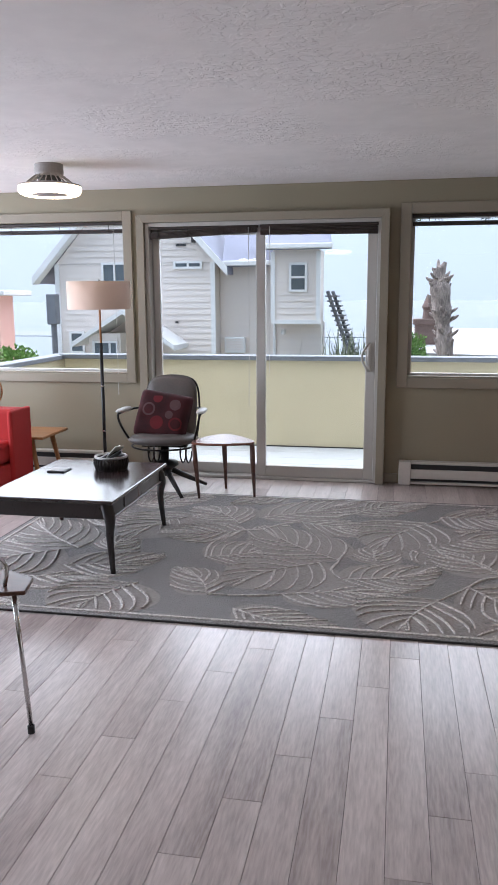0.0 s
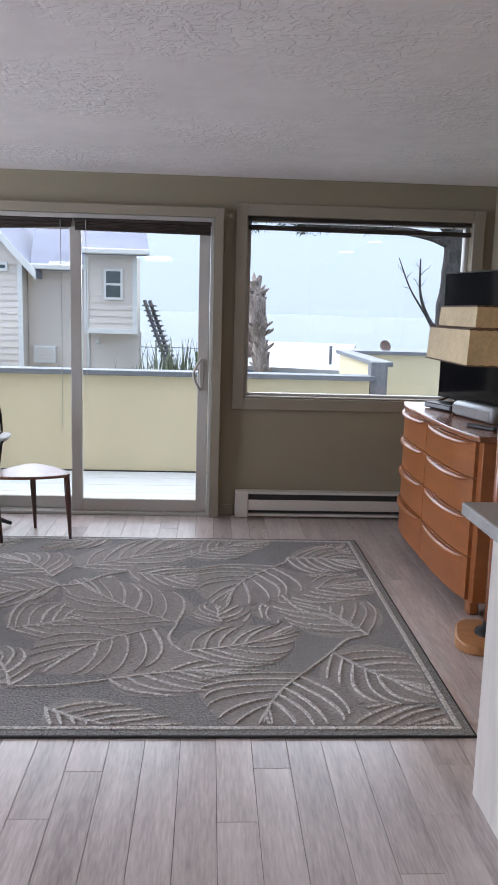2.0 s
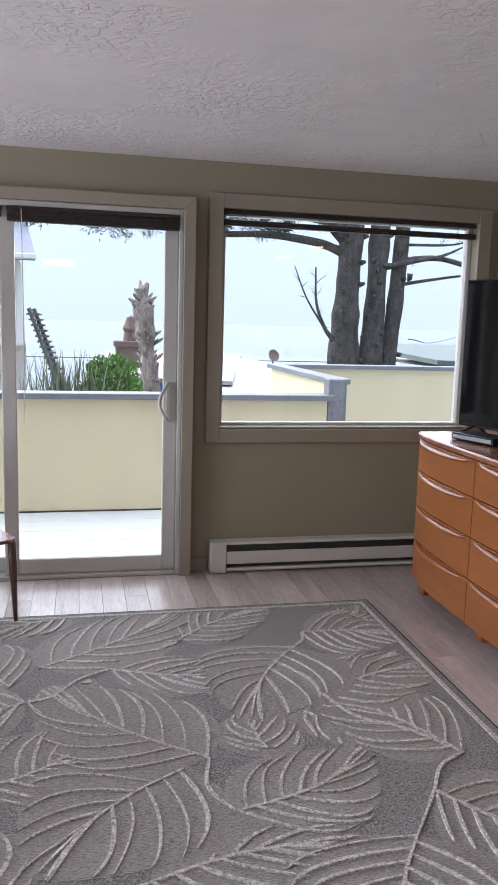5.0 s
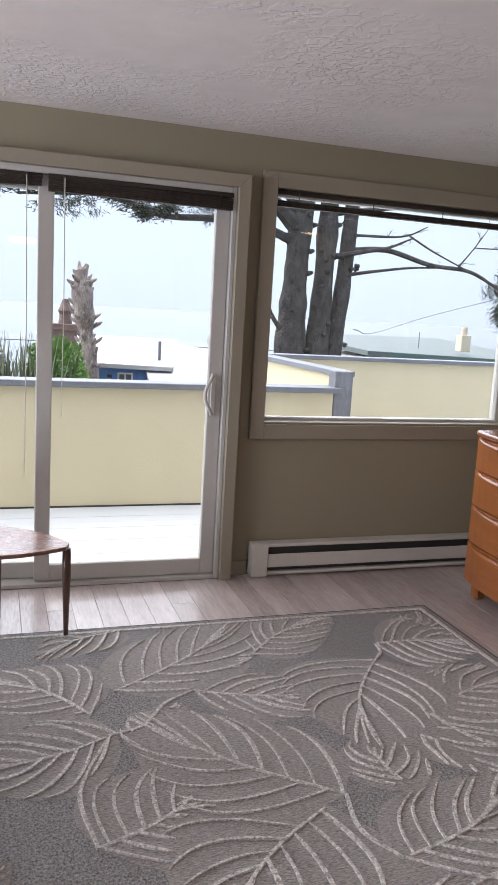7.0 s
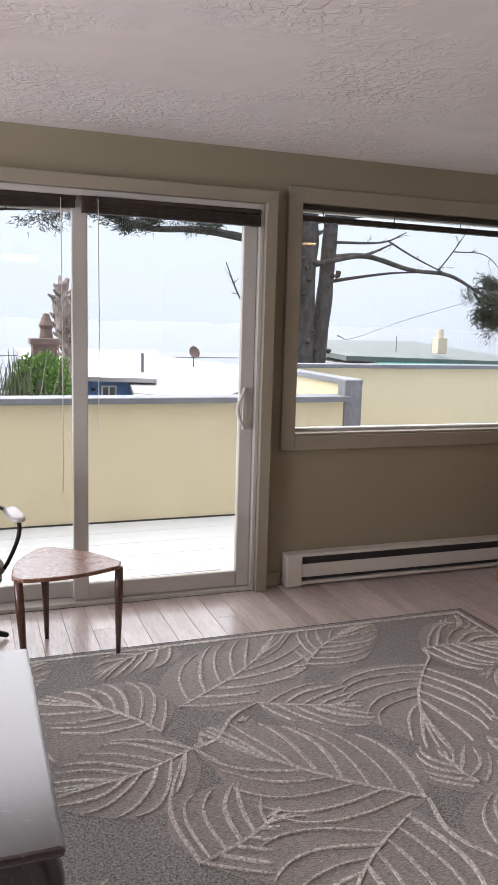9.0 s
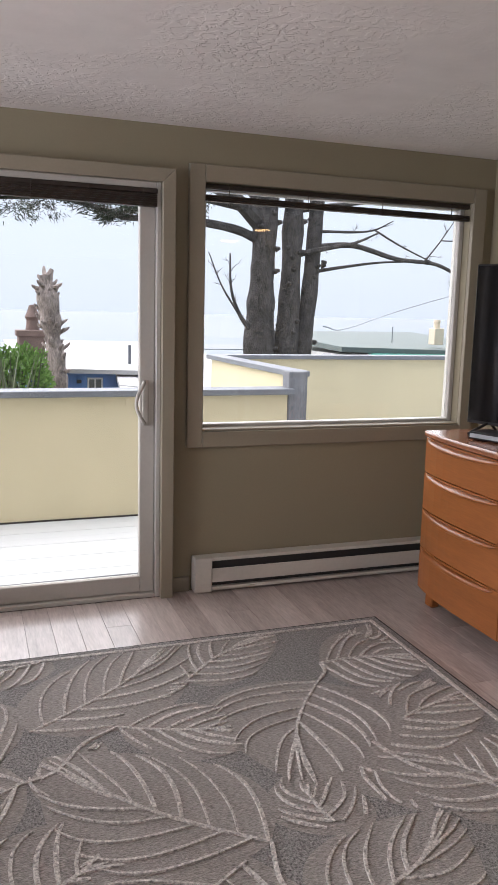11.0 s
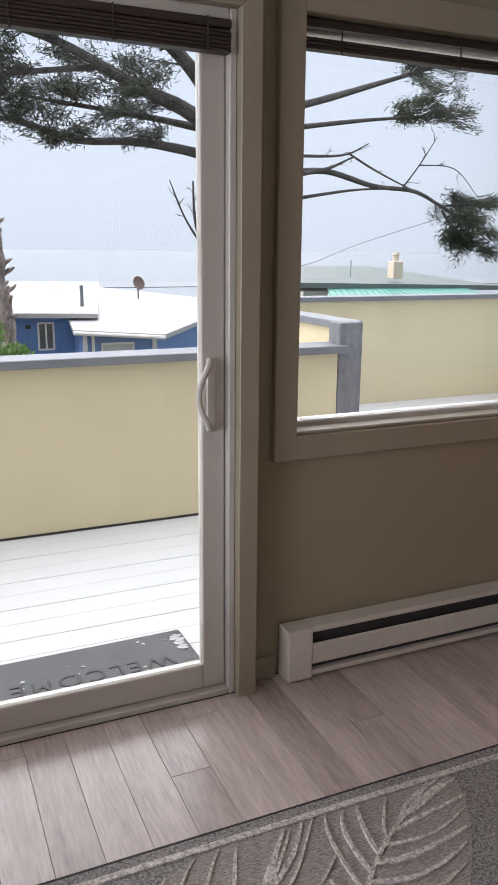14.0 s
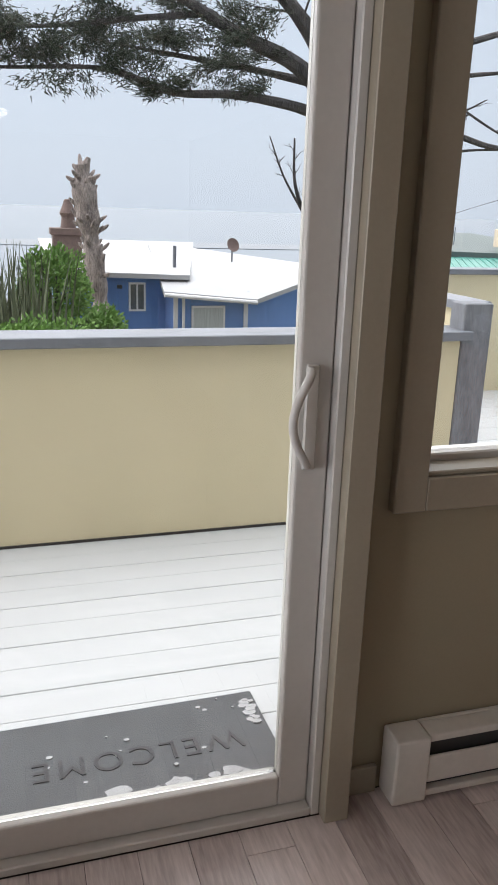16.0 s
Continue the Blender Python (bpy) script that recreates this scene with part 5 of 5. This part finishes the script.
def limb(bm, ctrl, r0, r1, n=7, seg=6, lump=0.12):
    pts = curve_pts(ctrl, seg)
    m = len(pts)
    rads = [(r0 + (r1 - r0) * k / (m - 1)) * (1 + lump * noise.noise(pts[k] * 1.7 + Vector((r0 * 9, 0, 0)))) for k in range(m)]
    tube(pts, rads, n, bm)
    return pts


def twigs(bm, pts, count, length, r, droop, up=0.3, depth=2, tips=None, start=0.25):
    for _ in range(count):
        k = trnd.randrange(int(len(pts) * start), len(pts))
        d = Vector((trnd.uniform(-1, 1), trnd.uniform(-0.8, 0.8), trnd.uniform(-0.35, 0.6) + up)).normalized()
        ax = (pts[min(k + 1, len(pts) - 1)] - pts[k - 1]).normalized()
        d = (d + ax * 1.1).normalized()
        ln = length * trnd.uniform(0.5, 1.2)
        p = pts[k]
        q = [p, p + d * ln * 0.5 + Vector((0, 0, trnd.uniform(-0.1, 0.1) * ln)), p + d * ln + Vector((0, 0, -droop * ln))]
        cp = curve_pts(q, 3)
        tube(cp, [r * (1 - 0.75 * i / (len(cp) - 1)) for i in range(len(cp))], 4, bm, False)
        if tips is not None:
            tips.append((q[-1], d))
            tips.append((cp[len(cp) // 2], d))
        if depth > 1:
            twigs(bm, cp, 3, length * 0.5, r * 0.55, droop, up * 0.5, depth - 1, tips)


def needles(bm, tips, count, size, spread):
    for p, d in tips:
        for _ in range(count):
            o = p + Vector((trnd.gauss(0, spread), trnd.gauss(0, spread), trnd.gauss(0, spread * 0.5)))
            a = (d + Vector((trnd.uniform(-1, 1), trnd.uniform(-1, 1), trnd.uniform(-0.8, 0.5)))).normalized()
            s = a.orthogonal().normalized() * size * 0.13
            e = o + a * size * trnd.uniform(0.6, 1.3)
            bm.faces.new([bm.verts.new(o - s), bm.verts.new(o + s), bm.verts.new(e)])


TY = 22.0


def tree(label, base, ctrl, r0, r1, limbs):
    t = thing("conifer_tree", label, "tree", "shore trees", (-0.18, 0, 0))
    tb = bmesh.new()
    limb(tb, ctrl, r0, r1, 14, 10, 0.3)
    for k in range(26):
        u = trnd.uniform(0.2, 0.9)
        z = GZ + (10 - GZ) * u
        f = min(max((z - ctrl[0][2]) / (ctrl[-1][2] - ctrl[0][2]), 0), 1)
        x = ctrl[0][0] + (ctrl[-1][0] - ctrl[0][0]) * f
        a = trnd.uniform(math.pi, 2 * math.pi)
        r = r0 + (r1 - r0) * f
        c = Vector((x + r * 0.9 * math.cos(a), TY + r * 0.9 * math.sin(a), z))
        tube([c, c + Vector((math.cos(a), math.sin(a), 0.2)) * trnd.uniform(0.05, 0.16)], [0.08, 0.04], 6, tb)
    part("trunk", tb, M_BARK, t, smooth=True)
    lb, tips = bmesh.new(), []
    for ctrl_, a, b, tw, ln, leafy, up in limbs:
        pts = limb(lb, [(x, TY + dy, z) for x, dy, z in ctrl_], a, b)
        twigs(lb, pts, tw, ln, max(0.012, b * 0.6), 0.1, up, 2, tips if leafy else None, 0.3 if leafy < 2 else 0.72)
    part("limbs", lb, M_BARK, t)
    if tips:
        nb = bmesh.new()
        needles(nb, tips, 38, 0.13, 0.13)
        tagged(part("crown", nb, M_NEEDLE, t, "dark drooping needle sprays"), kind="stuff")
    return t


tree("tall dark conifer with sweeping limbs beyond the deck", 0, [(6.42, TY, GZ), (6.45, TY, -1), (6.5, TY, 2), (6.6, TY, 5), (6.66, TY, 10)], 0.43, 0.30, (
    ([(6.3, 0, 3.34), (5.5, -0.3, 3.52), (4.1, -0.6, 3.62), (2.7, -0.8, 3.56), (1.4, -1, 3.85), (-0.6, -1.2, 3.7)], 0.13, 0.03, 16, 0.7, 1, 0.3),
    ([(6.4, 0, 3.7), (5.4, -0.5, 4.3), (4.0, -0.9, 4.7), (2.4, -1.2, 5.3), (0.5, -1.5, 5.6)], 0.22, 0.04, 20, 1.0, 1, 0.1),
    ([(6.5, 0, 4.2), (5.6, -0.2, 5.2), (4.6, -0.4, 5.9), (3.0, -0.6, 6.6)], 0.24, 0.05, 16, 1.1, 1, -0.1),
    ([(6.4, 0, 4.0), (5.0, 0.6, 4.3), (3.2, 0.8, 4.5), (1.6, 0.6, 4.6)], 0.10, 0.025, 18, 0.9, 1, 0.0),
    ([(3.4, -0.9, 5.0), (1.8, -1.2, 4.7), (0.2, -1.4, 4.4), (-1.4, -1.5, 4.3)], 0.07, 0.02, 22, 0.9, 1, 0.0),
    ([(6.2, -0.1, 0.95), (5.85, -0.2, 1.35), (5.6, -0.2, 2.0), (5.55, -0.2, 2.9)], 0.07, 0.02, 5, 0.35, 0, 0.3),
    ([(5.8, -0.2, 1.4), (5.3, -0.3, 2.1), (4.95, -0.3, 2.9)], 0.035, 0.012, 4, 0.3, 0, 0.2)))
tree("straight-trunked conifer with bare side branches beyond the deck", 0, [(7.2, TY, GZ), (7.25, TY, 0), (7.33, TY, 3), (7.45, TY, 10)], 0.34, 0.24, (
    ([(7.4, 0, 2.95), (8.2, -0.4, 3.15), (8.9, -0.5, 3.3), (9.6, -0.5, 3.6)], 0.09, 0.02, 4, 0.3, 0, 0.0),
    ([(7.4, 0, 4.5), (8.6, -0.4, 4.8), (10.5, -0.6, 5.4), (13.0, -0.8, 6.2)], 0.12, 0.03, 16, 0.9, 2, 0.1),
    ([(7.4, 0, 4.1), (9.0, 0.4, 4.4), (11, 0.5, 4.7), (13.2, 0.4, 4.9)], 0.09, 0.02, 16, 0.8, 2, 0.1)))
tree("slim leaning conifer with a long drooping branch beyond the deck", 0, [(7.68, TY, GZ), (7.72, TY, 0), (7.88, TY, 2), (8.05, TY, 5), (8.3, TY, 10)], 0.25, 0.18, (
    ([(8.0, 0, 3.2), (9.0, -0.3, 3.25), (10.2, -0.5, 2.95), (11.4, -0.6, 2.85), (12.3, -0.7, 2.45), (13.5, -0.8, 1.95)], 0.085, 0.03, 16, 0.75, 2, -0.25),
    ([(8.0, 0, 2.55), (8.8, -0.2, 2.7), (9.8, -0.4, 2.85), (10.8, -0.5, 2.9)], 0.055, 0.015, 3, 0.3, 0, 0.0),
    ([(8.05, 0, 3.6), (9.4, -0.3, 3.65), (10.1, -0.4, 3.95)], 0.045, 0.012, 3, 0.3, 0, 0.3),
    ([(9.6, -0.35, 3.68), (10.3, -0.5, 3.3), (11.4, -0.6, 2.85)], 0.03, 0.02, 3, 0.4, 0, 0.3),
    ([(11.0, -0.6, 2.9), (11.5, -0.6, 3.5), (12.0, -0.6, 4.2)], 0.025, 0.008, 3, 0.3, 0, 0.2),
    ([(11.5, -0.6, 3.5), (12.6, -0.6, 3.45), (13.4, -0.6, 2.8)], 0.018, 0.008, 3, 0.3, 0, 0.2),
    ([(12.2, -0.7, 2.5), (12.9, -0.7, 2.6), (14.2, -0.8, 2.7)], 0.04, 0.015, 10, 0.5, 1, -0.2),
    ([(12.2, -0.7, 2.4), (12.8, -0.7, 1.8), (13.6, -0.8, 1.5)], 0.035, 0.012, 12, 0.45, 1, -0.35)))

# dead trunk
sg = thing("dead_tree_trunk", "weathered broken tree trunk with stubs of limbs", "tree trunk")
sb = bmesh.new()
SY = 27.2
limb(sb, [(1.85, SY, GZ), (1.74, SY, -1.8), (1.56, SY, -0.2), (1.42, SY, 1.0), (1.32, SY, 1.9), (1.28, SY, 2.4)], 0.40, 0.2, 14, 14, 0.9)
part("trunk", sb, M_SNAG, sg, smooth=True)
for k in range(60):
    z = trnd.uniform(-0.6, 2.4)
    x = 1.56 - 0.11 * (z + 0.2)
    a = trnd.uniform(0, 2 * math.pi)
    c = Vector((x + 0.14 * math.cos(a), SY + 0.14 * math.sin(a), z))
    d = Vector((math.cos(a), math.sin(a) * 0.6, trnd.uniform(0.1, 0.9))).normalized() * trnd.uniform(0.12, 0.42)
    part("limb_stub", tube(curve_pts([c, c + d * 0.6, c + d + Vector((0, 0, 0.06))], 2), [0.075, 0.07, 0.06, 0.05, 0.025], 6), M_SNAG, sg)
part("broken_top", tube([(1.34, SY, 2.15), (1.42, SY, 2.45), (1.48, SY, 2.58)], [0.15, 0.1, 0.06], 8), M_SNAG, sg)
ck = thing("brick_chimney", "brown brick chimney with clay pot", "chimney")
part("stack", box(0.62, 1.5, 30.0, 30.8, GZ, 0.62, 0.03), M_BRICK, ck)
part("crown", box(0.55, 1.57, 29.93, 30.87, 0.45, 0.66, 0.02), M_BRICK, ck)
part("pot", lathe([(0.24, 0.66), (0.2, 0.98), (0.26, 1.1), (0.17, 1.3), (0.1, 1.5), (0, 1.52)], 14, (1.12, 30.4, 0)), M_BRICK, ck)


def bush(name, label, c, r, count, size, material, parts=9):
    b = thing(name, label, "shrub")
    st_ = bmesh.new()
    lv = bmesh.new()
    c = Vector(c)
    for k in range(parts):
        a = 2 * math.pi * k / parts
        e = c + Vector((math.cos(a) * r[0] * 0.7, math.sin(a) * r[1] * 0.7, trnd.uniform(0.1, 0.7) * r[2]))
        tube([(c.x, c.y, c.z - r[2] - 3.2), c - Vector((0, 0, r[2] * 0.5)), e], [0.05, 0.035, 0.012], 5, st_)
    for _ in range(count):
        d = Vector((trnd.gauss(0, 1), trnd.gauss(0, 1), trnd.gauss(0, 1))).normalized()
        q = trnd.uniform(0.55, 1.0) * (1 + 0.28 * noise.noise(d * 2.5 + c))
        p = c + Vector((d.x * r[0], d.y * r[1], d.z * r[2])) * q
        a = (d + Vector((trnd.uniform(-1, 1), trnd.uniform(-1, 1), trnd.uniform(-0.5, 1)))).normalized()
        s = a.orthogonal().normalized() * size * 0.3
        e = p + a * size
        m_ = (p + e) / 2
        lv.faces.new([lv.verts.new(p), lv.verts.new(m_ + s), lv.verts.new(e), lv.verts.new(m_ - s)])
    part("stems", st_, M_BARK, b)
    tagged(part("foliage", lv, material, b), kind="stuff")
    return b


bush("round_shrub", "bright green rounded shrub beside the dead trunk", (0.12, 21, -0.3), (0.72, 0.7, 0.85), 5200, 0.1, M_SHRUB)
bush("small_shrub", "green shrub at the foot of the dead trunk", (1.0, 20.5, -1.15), (0.5, 0.5, 0.6), 2200, 0.1, M_SHRUB)
bush("clipped_hedge", "dark green clipped hedge behind the parapet", (-0.6, 15.5, -0.62), (1.5, 0.5, 0.5), 6500, 0.07, M_SHRUB)
bush("low_shrub", "bright low shrub near the coral house", (-9.6, 18.5, -0.3), (0.9, 0.6, 0.55), 2500, 0.1, M_SHRUB)
fx = thing("flax_clump", "clump of tall sword-leaved flax", "plant")
fb = bmesh.new()
for k in range(190):
    x0, y0 = -0.95 + trnd.gauss(0, 0.42), 18 + trnd.gauss(0, 0.35)
    a = trnd.uniform(0, 2 * math.pi)
    h = trnd.uniform(0.9, 1.75)
    lean = trnd.uniform(0.1, 0.55)
    pr = None
    sx = Vector((-math.sin(a), math.cos(a), 0))
    for j in range(5):
        u = j / 4
        p = Vector((x0 + math.cos(a) * lean * u ** 1.6, y0 + math.sin(a) * lean * u ** 1.6, -0.95 + h * u))
        w = 0.035 * (1 - u * 0.92)
        cur = (fb.verts.new(p - sx * w), fb.verts.new(p + sx * w))
        if pr:
            fb.faces.new((pr[0], pr[1], cur[1], cur[0]))
        pr = cur
tagged(part("blades", fb, M_FLAX, fx), kind="stuff")
part("crown_base", lathe([(0.9, GZ), (0.85, -1.2), (0.5, -0.95), (0, -0.9)], 16, (-0.95, 18, 0)), M_GROUND, fx)
# ---------- floor planks ----------
PW, PG = 0.1155, 0.0012
fp = tagged(new("floor"), "grey-brown oak laminate plank floor", kind="structure")
cache, joined, near = {}, bmesh.new(), 0
prnd = random.Random(5)
col = 0
x = XL
while x < XR - 0.01:
    x1 = XL + 0.0155 if x == XL else min(x + PW, XR)
    col += 1
    y = YB - (1.22 - (0.247 * col + prnd.uniform(-0.02, 0.02)) % 1.22)
    while y < YO - 0.02:
        y0, y1 = max(y, YB), min(y + 1.22, 6.11 if DL < (x + x1) / 2 < DR else 6.158)
        y += 1.22
        if y1 - y0 < 0.03:
            continue
        if -2.4 < x < 1.5 and y1 > 1.2 and near < 300:
            key = (round(x1 - x, 3), round(y1 - y0, 3))
            if key not in cache:
                bm = box(0, x1 - x - PG, 0, y1 - y0 - PG, -0.006, 0, 0.0008)
                me = bpy.data.meshes.new("plank")
                bm.to_mesh(me)
                bm.free()
                me.materials.append(M_PLANK)
                cache[key] = me
            o = new("plank", cache[key])
            o.location = (x, y0, 0)
            o.parent = fp
            near += 1
        else:
            vs = [joined.verts.new(p) for p in ((x, y0, 0), (x1 - PG, y0, 0), (x1 - PG, y1 - PG, 0), (x, y1 - PG, 0))]
            joined.faces.new(vs)
    x = x1
tagged(part("planks_joined", joined, M_PLANKS, fp), kind="stuff")
# ---------- deck boards ----------
dk = tagged(new("deck"), "white painted board deck", kind="structure")
bw = 0.14
y = YO + 0.065
k = 0
me = bpy.data.meshes.new("deck_board")
bm = box(-3.5, 8.45, 0, bw - 0.003, -0.03, 0, 0.002)
bm.to_mesh(me)
bm.free()
me.materials.append(M_DECK)
while y < 10.5:
    o = new("deck_board", me)
    o.location = (0, y, DZ0 - 0.001 * (k % 2))
    o.parent = dk
    y += bw
    k += 1
